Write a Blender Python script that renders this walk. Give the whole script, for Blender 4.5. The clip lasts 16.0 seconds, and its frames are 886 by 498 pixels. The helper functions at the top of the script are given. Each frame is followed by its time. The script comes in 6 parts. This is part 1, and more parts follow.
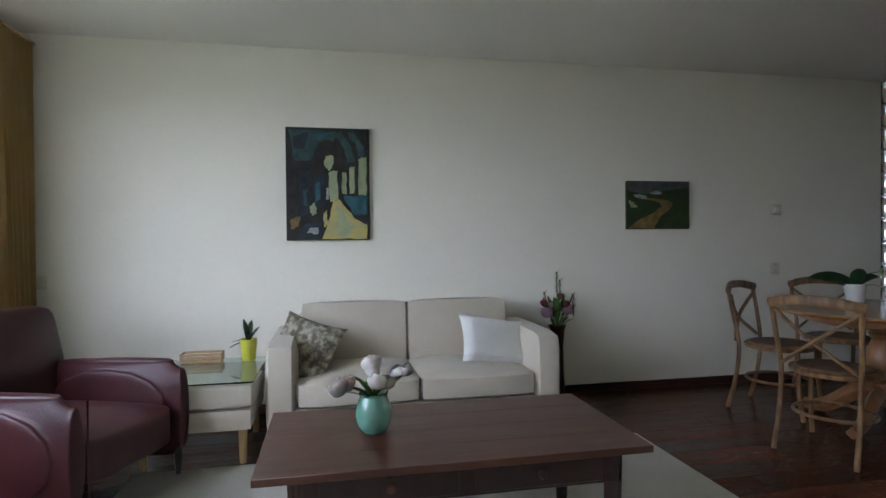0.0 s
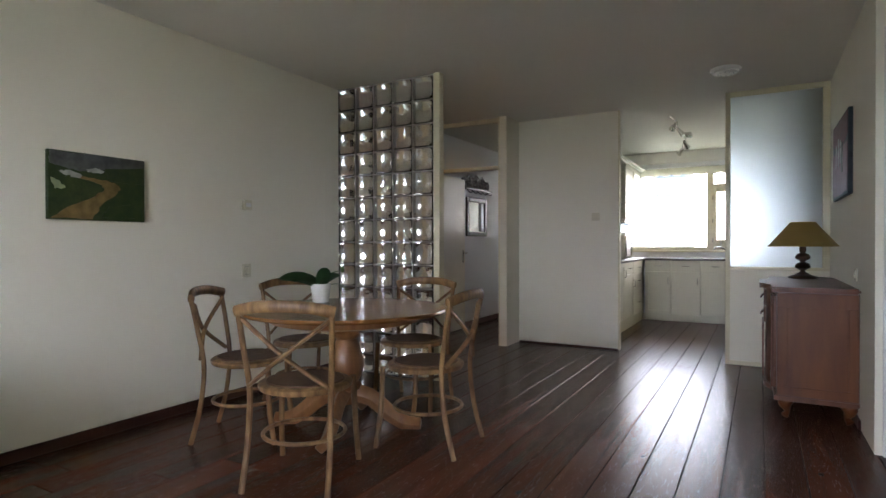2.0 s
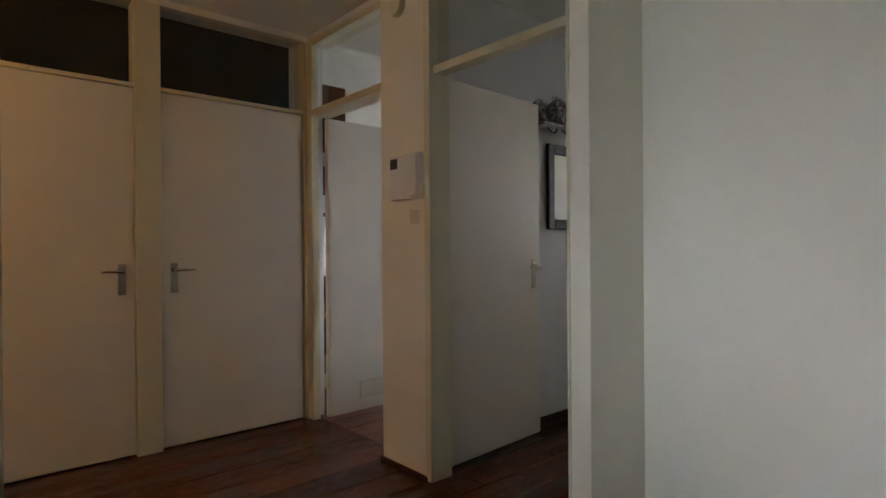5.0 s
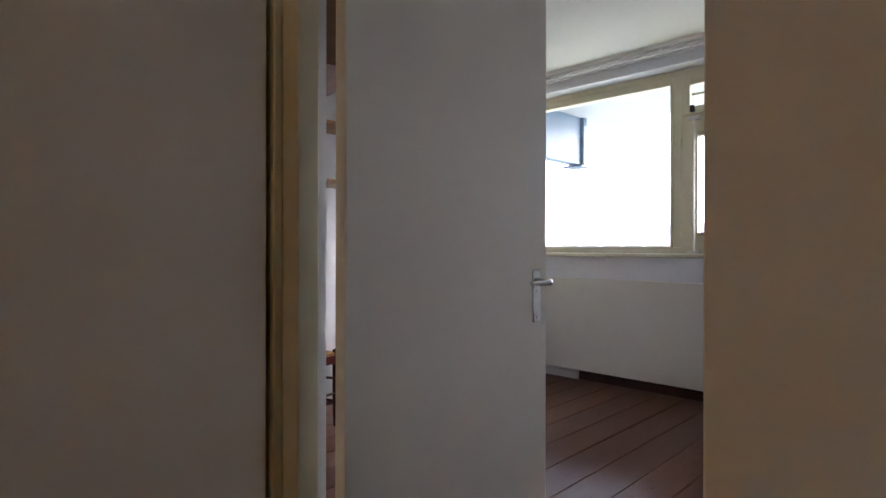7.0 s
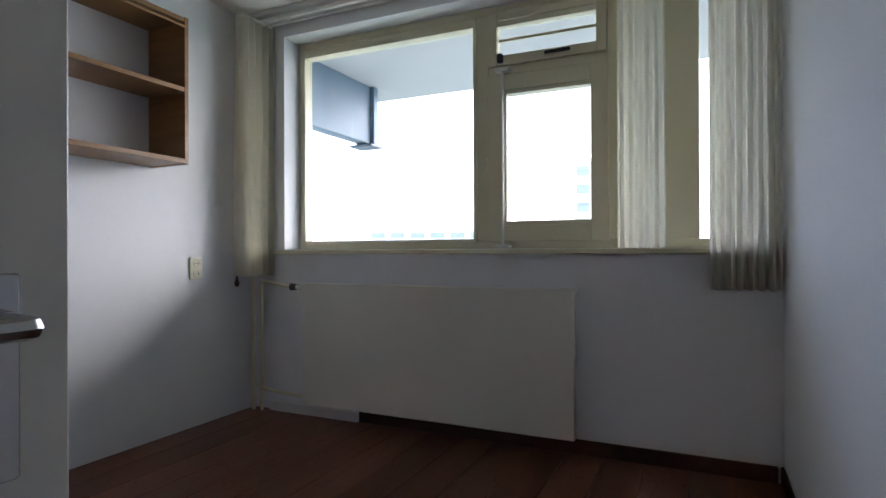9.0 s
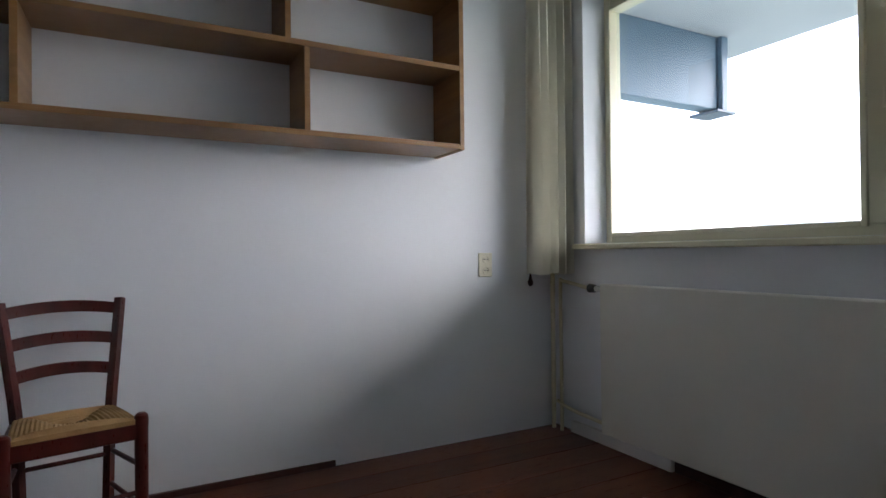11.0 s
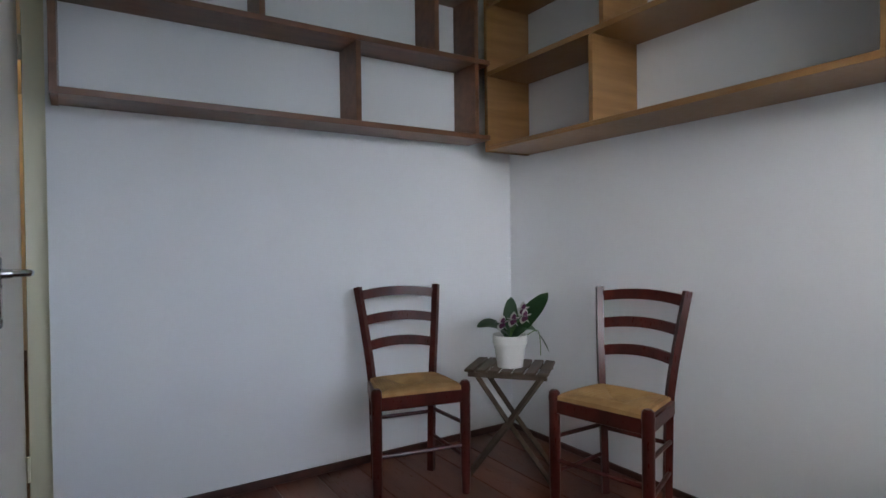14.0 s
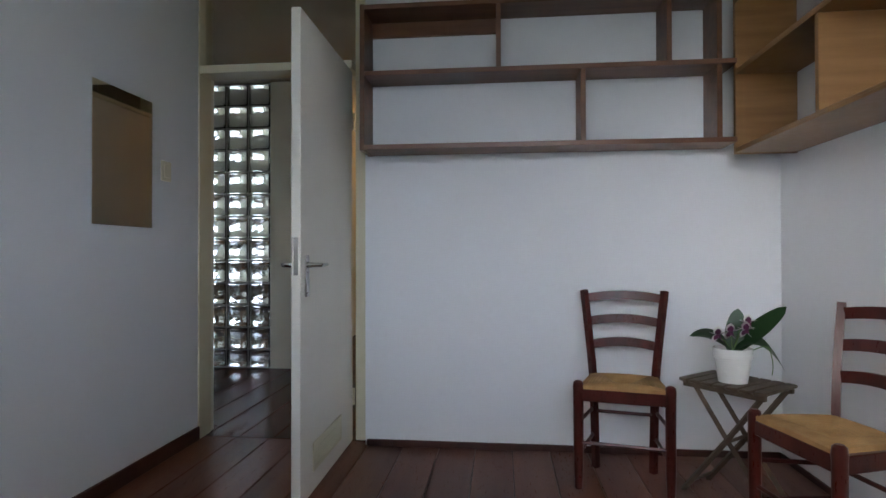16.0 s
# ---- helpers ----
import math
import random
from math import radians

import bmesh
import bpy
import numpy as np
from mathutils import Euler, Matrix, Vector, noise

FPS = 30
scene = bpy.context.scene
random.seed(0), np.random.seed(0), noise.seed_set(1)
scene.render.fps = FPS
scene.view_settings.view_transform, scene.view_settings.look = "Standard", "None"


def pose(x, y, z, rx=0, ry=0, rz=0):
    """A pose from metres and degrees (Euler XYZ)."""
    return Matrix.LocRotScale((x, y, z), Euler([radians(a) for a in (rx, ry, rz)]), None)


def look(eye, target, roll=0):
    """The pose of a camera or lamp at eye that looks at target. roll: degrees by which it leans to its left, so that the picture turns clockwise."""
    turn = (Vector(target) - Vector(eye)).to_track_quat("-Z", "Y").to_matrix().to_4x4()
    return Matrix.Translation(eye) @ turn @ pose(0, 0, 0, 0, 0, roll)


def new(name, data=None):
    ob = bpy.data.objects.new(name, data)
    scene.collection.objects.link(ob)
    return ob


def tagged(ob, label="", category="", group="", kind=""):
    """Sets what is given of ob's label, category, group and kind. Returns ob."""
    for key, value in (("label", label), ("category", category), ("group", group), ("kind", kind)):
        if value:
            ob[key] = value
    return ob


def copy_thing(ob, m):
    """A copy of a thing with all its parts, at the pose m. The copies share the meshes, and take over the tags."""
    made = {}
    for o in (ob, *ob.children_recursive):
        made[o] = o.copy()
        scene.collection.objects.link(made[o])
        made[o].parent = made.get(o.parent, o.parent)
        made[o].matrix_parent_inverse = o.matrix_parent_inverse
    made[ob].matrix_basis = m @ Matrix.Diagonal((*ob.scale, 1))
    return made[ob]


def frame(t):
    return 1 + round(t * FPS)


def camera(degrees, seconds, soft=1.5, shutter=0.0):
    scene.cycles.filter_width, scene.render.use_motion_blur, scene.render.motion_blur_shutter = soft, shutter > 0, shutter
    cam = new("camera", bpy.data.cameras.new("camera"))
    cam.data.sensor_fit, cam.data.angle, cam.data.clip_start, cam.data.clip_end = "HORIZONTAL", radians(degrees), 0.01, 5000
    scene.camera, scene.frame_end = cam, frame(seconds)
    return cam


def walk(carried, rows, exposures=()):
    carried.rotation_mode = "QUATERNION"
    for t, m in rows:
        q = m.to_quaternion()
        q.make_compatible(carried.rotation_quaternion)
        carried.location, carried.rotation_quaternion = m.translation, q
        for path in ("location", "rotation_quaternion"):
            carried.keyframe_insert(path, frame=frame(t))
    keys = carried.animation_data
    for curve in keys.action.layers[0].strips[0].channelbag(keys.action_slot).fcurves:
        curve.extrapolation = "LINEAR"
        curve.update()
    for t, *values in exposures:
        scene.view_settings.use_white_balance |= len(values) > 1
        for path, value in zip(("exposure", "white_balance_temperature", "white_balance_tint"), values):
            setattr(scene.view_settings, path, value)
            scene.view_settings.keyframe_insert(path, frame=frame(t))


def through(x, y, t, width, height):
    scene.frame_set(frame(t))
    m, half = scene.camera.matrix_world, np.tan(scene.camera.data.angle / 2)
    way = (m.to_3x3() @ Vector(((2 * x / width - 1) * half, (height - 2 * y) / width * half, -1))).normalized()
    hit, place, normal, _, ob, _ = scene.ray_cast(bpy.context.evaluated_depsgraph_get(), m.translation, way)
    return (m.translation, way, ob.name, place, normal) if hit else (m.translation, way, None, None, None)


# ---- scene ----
cam = camera(76.5, 16.0)
PATH = [
    (0, (-4.73, -4.126, 1.199), (-4.34, -2.165, 1.173), -0.5),
    (0.5, (-4.688, -3.859, 1.196), (-3.76, -2.088, 1.17), -0.4),
    (0.9, (-4.6, -3.702, 1.197), (-3.343, -2.147, 1.176), -0.1),
    (1, (-4.6, -3.658, 1.173), (-3.248, -2.184, 1.162), -0.0),
    (1.5, (-4.433, -3.554, 1.164), (-2.812, -2.383, 1.152), -0.0),
    (2, (-4.037, -3.419, 1.14), (-2.295, -2.436, 1.125), -0.1),
    (2.5, (-3.483, -3.331, 1.168), (-1.681, -2.464, 1.152), -0.3),
    (3, (-2.793, -3.224, 1.192), (-0.981, -2.377, 1.176), -0.4),
    (3.5, (-2.061, -3.046, 1.218), (-0.261, -2.174, 1.198), -0.4),
    (4, (-1.335, -2.797, 1.159), (0.415, -1.829, 1.138), -0.4),
    (4.5, (-0.606, -2.489, 1.150), (0.984, -1.276, 1.134), -0.5),
    (5, (0.048, -2.124, 1.148), (1.368, -0.621, 1.143), -0.4),
    (5.2, (0.241, -1.910, 1.120), (1.404, -0.283, 1.116), -0.3),
    (7.3, (1.388, 0.412, 1.075), (2.961, 1.649, 1.072), 0.3),
    (7.5, (1.535, 0.530, 1.062), (3.219, 1.609, 1.062), 0.3),
    (8, (1.864, 0.640, 1.052), (3.686, 1.466, 1.058), 0.2),
    (8.2, (1.981, 0.663, 1.035), (3.838, 1.405, 1.044), 0.1),
    (10.3, (3.0, 0.814, 1.041), (4.456, 2.186, 1.049), -0.6),
    (10.5, (3.031, 0.844, 1.027), (4.379, 2.322, 1.036), -0.5),
    (11, (3.226, 0.85, 1.005), (4.164, 2.616, 1.02), -0.6),
    (11.5, (3.413, 0.849, 1.037), (3.883, 2.793, 1.037), -0.4),
    (12, (3.504, 0.864, 1.027), (3.55, 2.863, 1.012), -0.0),
    (12.5, (3.707, 0.91, 1.024), (3.304, 2.869, 1.019), -0.3),
    (13, (3.977, 0.948, 1.042), (3.128, 2.758, 1.019), -0.4),
    (13.5, (4.238, 1.138, 1.053), (2.926, 2.647, 1.018), -0.4),
    (14, (4.437, 1.447, 1.045), (2.752, 2.524, 1.019), -0.7),
    (14.5, (4.678, 1.726, 0.983), (2.726, 2.163, 0.993), -0.6),
    (15, (4.859, 1.875, 1.008), (2.861, 1.95, 1.03), -0.3),
    (15.5, (4.955, 2.035, 1.021), (2.96, 1.901, 1.043), -0.2),
    (16, (4.959, 2.071, 1.024), (2.97, 1.863, 1.042), -0.1),
]
walk(cam, [(t, look(eye, target, roll)) for t, eye, target, roll in PATH],
     exposures=[(0.0, 3.3, 6200, 17), (1.0, 3.9, 6550, 18), (2.5, 4.06, 6850, 18), (4.0, 4.18, 6650, 18), (5.2, 4.46, 6700, 17), (7.3, 3.7, 6250, 21), (8.2, 3.25, 6100, 18), (10.3, 2.92, 6050, 14), (11.5, 3.06, 6050, 13), (12.5, 3.2, 5850, 9), (14.0, 3.15, 6200, 12), (16.0, 3.25, 6300, 12)])

# ---- world, sun and daylight ----
world = bpy.data.worlds.new("overcast_sky")
scene.world = world
world.use_nodes = True
wn, wl = world.node_tree.nodes, world.node_tree.links
sky = wn.new("ShaderNodeTexSky")
sky.sky_type = "NISHITA"
sky.sun_disc = False
sky.sun_elevation, sky.sun_rotation = radians(34), radians(130)
sky.dust_density = 4.0
soft_sky = wn.new("ShaderNodeMix")
soft_sky.data_type = "RGBA"
soft_sky.inputs[0].default_value = 0.62
wl.new(sky.outputs[0], soft_sky.inputs[6])
soft_sky.inputs[7].default_value = (8.6, 9.4, 11.6, 1)
wl.new(soft_sky.outputs[2], wn["Background"].inputs[0])
wn["Background"].inputs[1].default_value = 0.15
SUN = new("sun", bpy.data.lights.new("sun", "SUN"))
SUN.data.energy, SUN.data.angle, SUN.data.color = 0.12, radians(45), (1, 0.98, 0.95)
SUN.matrix_world = look((0, 0, 30), (-33.8, 29, 0))
scene.view_settings.exposure = 0.0


# ---- building helpers ----
def box(bm, x0, y0, z0, x1, y1, z1, bevel=0.0):
    """One closed box between two corners, its edges bevelled."""
    m = Matrix.LocRotScale(((x0 + x1) / 2, (y0 + y1) / 2, (z0 + z1) / 2), None, (abs(x1 - x0), abs(y1 - y0), abs(z1 - z0)))
    made = bmesh.ops.create_cube(bm, size=1, matrix=m)["verts"]
    if bevel:
        edges = list({e for v in made for e in v.link_edges})
        bmesh.ops.bevel(bm, geom=edges, offset=bevel, segments=1, affect="EDGES")
    return bm


def boxes(rows, bevel=0.0):
    bm = bmesh.new()
    for row in rows:
        box(bm, *row, bevel=bevel)
    return bm


def turned(bm, profile, centre=(0, 0), segments=24):
    """A turned shape: rows of (radius, height) from the bottom up."""
    rings = []
    for r, z in profile:
        rings.append([bm.verts.new((centre[0] + r * math.cos(a), centre[1] + r * math.sin(a), z))
                      for a in (2 * math.pi * k / segments for k in range(segments))])
    for low, high in zip(rings, rings[1:]):
        for k in range(segments):
            bm.faces.new((low[k], low[(k + 1) % segments], high[(k + 1) % segments], high[k]))
    bm.faces.new(list(reversed(rings[0])))
    bm.faces.new(rings[-1])
    return bm


def tube(bm, points, radius, segments=8, flat=1.0):
    """A bar that follows the points; radius may be one number or one for each point. flat: how thick it is across its width."""
    pts = [Vector(p) for p in points]
    radii = radius if isinstance(radius, (list, tuple)) else [radius] * len(pts)
    rings, side = [], None
    for k, p in enumerate(pts):
        ahead = (pts[min(k + 1, len(pts) - 1)] - pts[max(k - 1, 0)]).normalized()
        if side is None:
            side = ahead.cross(Vector((0, 0, 1)) if abs(ahead.z) < 0.9 else Vector((1, 0, 0))).normalized()
        side = (side - ahead * side.dot(ahead)).normalized()
        up = side.cross(ahead)
        rings.append([bm.verts.new(p + side * radii[k] * math.cos(a) + up * radii[k] * flat * math.sin(a))
                      for a in (2 * math.pi * n / segments for n in range(segments))])
    for low, high in zip(rings, rings[1:]):
        for n in range(segments):
            bm.faces.new((low[n], low[(n + 1) % segments], high[(n + 1) % segments], high[n]))
    bm.faces.new(list(reversed(rings[0])))
    bm.faces.new(rings[-1])
    return bm


def curve_points(points, steps=6):
    """A smooth line through the points."""
    pts = [Vector(p) for p in points]
    out = []
    for k in range(len(pts) - 1):
        a, b = pts[max(k - 1, 0)], pts[k]
        c, d = pts[k + 1], pts[min(k + 2, len(pts) - 1)]
        for n in range(steps):
            s = n / steps
            out.append(0.5 * ((2 * b) + (c - a) * s + (2 * a - 5 * b + 4 * c - d) * s * s + (3 * b - a - 3 * c + d) * s ** 3))
    return out + [pts[-1]]


def part(name, bm, material, parent=None, label="", smooth=True):
    """Links a bmesh as one mesh object, under its thing if one is given."""
    bmesh.ops.recalc_face_normals(bm, faces=bm.faces)
    mesh = bpy.data.meshes.new(name)
    bm.to_mesh(mesh)
    bm.free()
    mesh.materials.append(material)
    if smooth:
        mesh.set_sharp_from_angle(angle=radians(40))
        for p in mesh.polygons:
            p.use_smooth = True
    ob = new(name, mesh)
    if parent:
        ob.parent = parent
    if label:
        ob["label"] = label
    return ob


def thing(name, label, category, place=None, group=""):
    """The Empty at the base of a thing."""
    ob = new(name)
    ob.empty_display_size = 0.1
    if place is not None:
        ob.matrix_world = place
    return tagged(ob, label, category, group)


def structure(name, bm, material, label, category, smooth=False):
    return tagged(part(name, bm, material, smooth=smooth), label, category, kind="structure")


# ---- materials ----
def surface(name, colour, rough=0.6, second=None, scale=3.0, stretch=(1, 1, 1), mix=0.5, grain=40.0, bump=0.1, metal=0.0,
            sheen=0.0, varied=0.0, knots=0.0, coat=0.0, detail=6.0, specular=0.5, subsurface=0.0, rough_varied=0.08):
    """A procedural surface: two colours mixed by large noise, fine grain in the roughness and the relief."""
    m = bpy.data.materials.new(name)
    m.use_nodes = True
    n, l = m.node_tree.nodes, m.node_tree.links
    b = n["Principled BSDF"]
    where = n.new("ShaderNodeTexCoord")
    turn = n.new("ShaderNodeMapping")
    turn.inputs["Scale"].default_value = stretch
    l.new(where.outputs["Object"], turn.inputs[0])
    big, fine = n.new("ShaderNodeTexNoise"), n.new("ShaderNodeTexNoise")
    big.inputs["Scale"].default_value, big.inputs["Detail"].default_value = scale, detail
    fine.inputs["Scale"].default_value, fine.inputs["Detail"].default_value = grain, 4.0
    info = n.new("ShaderNodeObjectInfo")
    shift = n.new("ShaderNodeVectorMath")
    shift.operation = "MULTIPLY_ADD"
    l.new(info.outputs["Random"], shift.inputs[0])
    shift.inputs[1].default_value = (17.0, 9.0, 5.0) if varied else (0, 0, 0)
    l.new(turn.outputs[0], shift.inputs[2])
    l.new(shift.outputs[0], big.inputs["Vector"])
    l.new(shift.outputs[0], fine.inputs["Vector"])
    ramp = n.new("ShaderNodeMapRange")
    ramp.inputs[1].default_value, ramp.inputs[2].default_value = 0.3, 0.7
    ramp.inputs[4].default_value = mix * 2
    l.new(big.outputs[0], ramp.inputs[0])
    both = n.new("ShaderNodeMix")
    both.data_type = "RGBA"
    both.inputs[6].default_value = (*colour, 1)
    both.inputs[7].default_value = (*(second or [c * 0.93 for c in colour]), 1)
    l.new(ramp.outputs[0], both.inputs[0])
    last = both.outputs[2]
    if varied:
        tone = n.new("ShaderNodeHueSaturation")
        level = n.new("ShaderNodeMapRange")
        level.inputs[3].default_value, level.inputs[4].default_value = 1 - varied, 1 + varied
        l.new(info.outputs["Random"], level.inputs[0])
        l.new(level.outputs[0], tone.inputs["Value"])
        l.new(last, tone.inputs["Color"])
        last = tone.outputs[0]
    if knots:
        cells, spot, dark = n.new("ShaderNodeTexVoronoi"), n.new("ShaderNodeMapRange"), n.new("ShaderNodeMix")
        wide = n.new("ShaderNodeMapping")
        wide.inputs["Scale"].default_value = (0.55, 1.0, 0.2)
        l.new(where.outputs["Object"], wide.inputs[0])
        l.new(wide.outputs[0], cells.inputs["Vector"])
        cells.inputs["Scale"].default_value = knots
        spot.inputs[1].default_value, spot.inputs[2].default_value = 0.07, 0.025
        spot.inputs[4].default_value = 0.85
        l.new(cells.outputs["Distance"], spot.inputs[0])
        dark.data_type = "RGBA"
        dark.inputs[7].default_value = (colour[0] * 0.12, colour[1] * 0.12, colour[2] * 0.12, 1)
        l.new(spot.outputs[0], dark.inputs[0])
        l.new(last, dark.inputs[6])
        last = dark.outputs[2]
    l.new(last, b.inputs["Base Color"])
    rr = n.new("ShaderNodeMapRange")
    rr.inputs[3].default_value, rr.inputs[4].default_value = max(0.02, rough - rough_varied), min(1, rough + rough_varied)
    l.new(fine.outputs[0], rr.inputs[0])
    l.new(rr.outputs[0], b.inputs["Roughness"])
    if bump:
        relief = n.new("ShaderNodeBump")
        relief.inputs["Strength"].default_value, relief.inputs["Distance"].default_value = bump, 0.004
        l.new(fine.outputs[0], relief.inputs["Height"])
        l.new(relief.outputs[0], b.inputs["Normal"])
    b.inputs["Metallic"].default_value = metal
    b.inputs["Sheen Weight"].default_value = sheen
    b.inputs["Coat Weight"].default_value = coat
    b.inputs["Coat Roughness"].default_value = 0.15
    b.inputs["Specular IOR Level"].default_value = specular
    b.inputs["Subsurface Weight"].default_value = subsurface
    return m


def clear_glass(name, rough=0.0, colour=(1, 1, 1), waves=0.0, scale=30.0, ior=1.45):
    m = bpy.data.materials.new(name)
    m.use_nodes = True
    n, l = m.node_tree.nodes, m.node_tree.links
    b = n["Principled BSDF"]
    b.inputs["Base Color"].default_value = (*colour, 1)
    b.inputs["Transmission Weight"].default_value = 1.0
    b.inputs["Roughness"].default_value = rough
    b.inputs["IOR"].default_value = ior
    if waves:
        where, noise_tex, relief = n.new("ShaderNodeTexCoord"), n.new("ShaderNodeTexNoise"), n.new("ShaderNodeBump")
        info, shift = n.new("ShaderNodeObjectInfo"), n.new("ShaderNodeVectorMath")
        shift.operation = "MULTIPLY_ADD"
        shift.inputs[1].default_value = (13.0, 7.0, 3.0)
        l.new(info.outputs["Random"], shift.inputs[0])
        l.new(where.outputs["Object"], shift.inputs[2])
        l.new(shift.outputs[0], noise_tex.inputs["Vector"])
        noise_tex.inputs["Scale"].default_value, noise_tex.inputs["Detail"].default_value = scale, 1.0
        relief.inputs["Strength"].default_value, relief.inputs["Distance"].default_value = waves, 0.02
        l.new(noise_tex.outputs[0], relief.inputs["Height"])
        l.new(relief.outputs[0], b.inputs["Normal"])
    return m


def cloth(name, colour, second, through=0.4, scale=6.0):
    """Thin woven cloth that lets some light through."""
    m = surface(name, colour, 0.9, second, scale, grain=300, bump=0.15, sheen=0.2)
    n, l = m.node_tree.nodes, m.node_tree.links
    b, out = n["Principled BSDF"], n["Material Output"]
    thin, both = n.new("ShaderNodeBsdfTranslucent"), n.new("ShaderNodeMixShader")
    thin.inputs[0].default_value = (*colour, 1)
    both.inputs[0].default_value = through
    l.new(b.outputs[0], both.inputs[1])
    l.new(thin.outputs[0], both.inputs[2])
    l.new(both.outputs[0], out.inputs[0])
    return m


WALL_CREAM = surface("cream_plaster", (0.86, 0.83, 0.705), 0.85, (0.83, 0.80, 0.675), 1.2, grain=180, bump=0.12)
WALL_WHITE = surface("white_plaster", (0.80, 0.81, 0.82), 0.88, (0.77, 0.78, 0.795), 1.4, grain=160, bump=0.14)
CEILING = surface("ceiling_plaster", (0.86, 0.84, 0.76), 0.9, (0.83, 0.81, 0.73), 1.0, grain=120, bump=0.2)
CREAM_PAINT = surface("cream_paint", (0.74, 0.69, 0.50), 0.35, (0.70, 0.65, 0.46), 3.0, grain=60, bump=0.05)
DOOR_PAINT = surface("door_paint", (0.82, 0.78, 0.68), 0.42, (0.79, 0.75, 0.65), 2.0, grain=50, bump=0.05)
WHITE_PAINT = surface("white_paint", (0.78, 0.77, 0.74), 0.4, (0.74, 0.73, 0.70), 2.0, grain=60, bump=0.04)
BOARD_DARK = surface("dark_floorboard", (0.112, 0.041, 0.023), 0.25, (0.074, 0.025, 0.014), 3.0, (0.3, 4, 1), 0.5, 60, 0.12, varied=0.22, specular=0.22, knots=4.5)
BOARD_RED = surface("red_brown_floorboard", (0.165, 0.062, 0.036), 0.30, (0.115, 0.040, 0.023), 3.0, (0.3, 4, 1), 0.5, 60, 0.12, varied=0.25, specular=0.22, knots=4.5)
SKIRTING = surface("dark_skirting", (0.075, 0.028, 0.018), 0.4, (0.045, 0.018, 0.012), 4.0, (0.5, 4, 4))
# Near-black base below the boards, also the painted darkness of an unlit room.
UNDERFLOOR_UNLIT = surface("underfloor_unlit", (0.012, 0.008, 0.006), 0.9)


def thin_pane(name, shine=0.08):
    """Window glass: clear, with the mirror-like gloss of its faces."""
    m = bpy.data.materials.new(name)
    m.use_nodes = True
    n, l = m.node_tree.nodes, m.node_tree.links
    n.remove(n["Principled BSDF"])
    clear, gloss, both, edge = n.new("ShaderNodeBsdfTransparent"), n.new("ShaderNodeBsdfGlossy"), n.new("ShaderNodeMixShader"), n.new("ShaderNodeLayerWeight")
    clear.inputs[0].default_value = (0.95, 0.965, 0.96, 1)
    gloss.inputs["Roughness"].default_value = 0.01
    level, steep = n.new("ShaderNodeMath"), n.new("ShaderNodeMath")
    steep.operation, steep.inputs[1].default_value = "POWER", 4.0
    level.operation, level.inputs[1].default_value, level.inputs[2].default_value = "MULTIPLY_ADD", 0.55, 0.04
    l.new(edge.outputs["Facing"], steep.inputs[0])
    l.new(steep.outputs[0], level.inputs[0])
    l.new(level.outputs[0], both.inputs[0])
    l.new(clear.outputs[0], both.inputs[1])
    l.new(gloss.outputs[0], both.inputs[2])
    l.new(both.outputs[0], n["Material Output"].inputs[0])
    return m


GLASS = thin_pane("window_glass")
TRANSOM_GLASS = thin_pane("transom_glass")
FROSTED = clear_glass("frosted_glass", 0.62, (0.66, 0.735, 0.755))
BLOCK_GLASS = clear_glass("smooth_block_glass", 0.03, (0.95, 0.97, 0.965), ior=1.48)
BLOCK_INSIDE = clear_glass("pressed_block_glass", 0.11, (0.95, 0.97, 0.965), ior=1.48)
MORTAR = surface("grey_mortar", (0.40, 0.39, 0.365), 0.8, grain=200, bump=0.3)
MIRROR = surface("mirror_silver", (0.9, 0.9, 0.9), 0.03, metal=1.0, bump=0, rough_varied=0.01)
CHROME = surface("brushed_steel", (0.62, 0.61, 0.58), 0.22, metal=1.0, bump=0.02)
SWITCH = surface("ivory_plastic", (0.72, 0.68, 0.52), 0.35, bump=0.02)
BLACK = surface("black_plastic", (0.015, 0.015, 0.017), 0.35, bump=0.02)

# ---- large structure ----
H = 2.58
X0, X1 = -6.75, 5.355        # living-room window wall, far facade (inner faces)
YS, YW = 0.395, 3.46       # study side walls


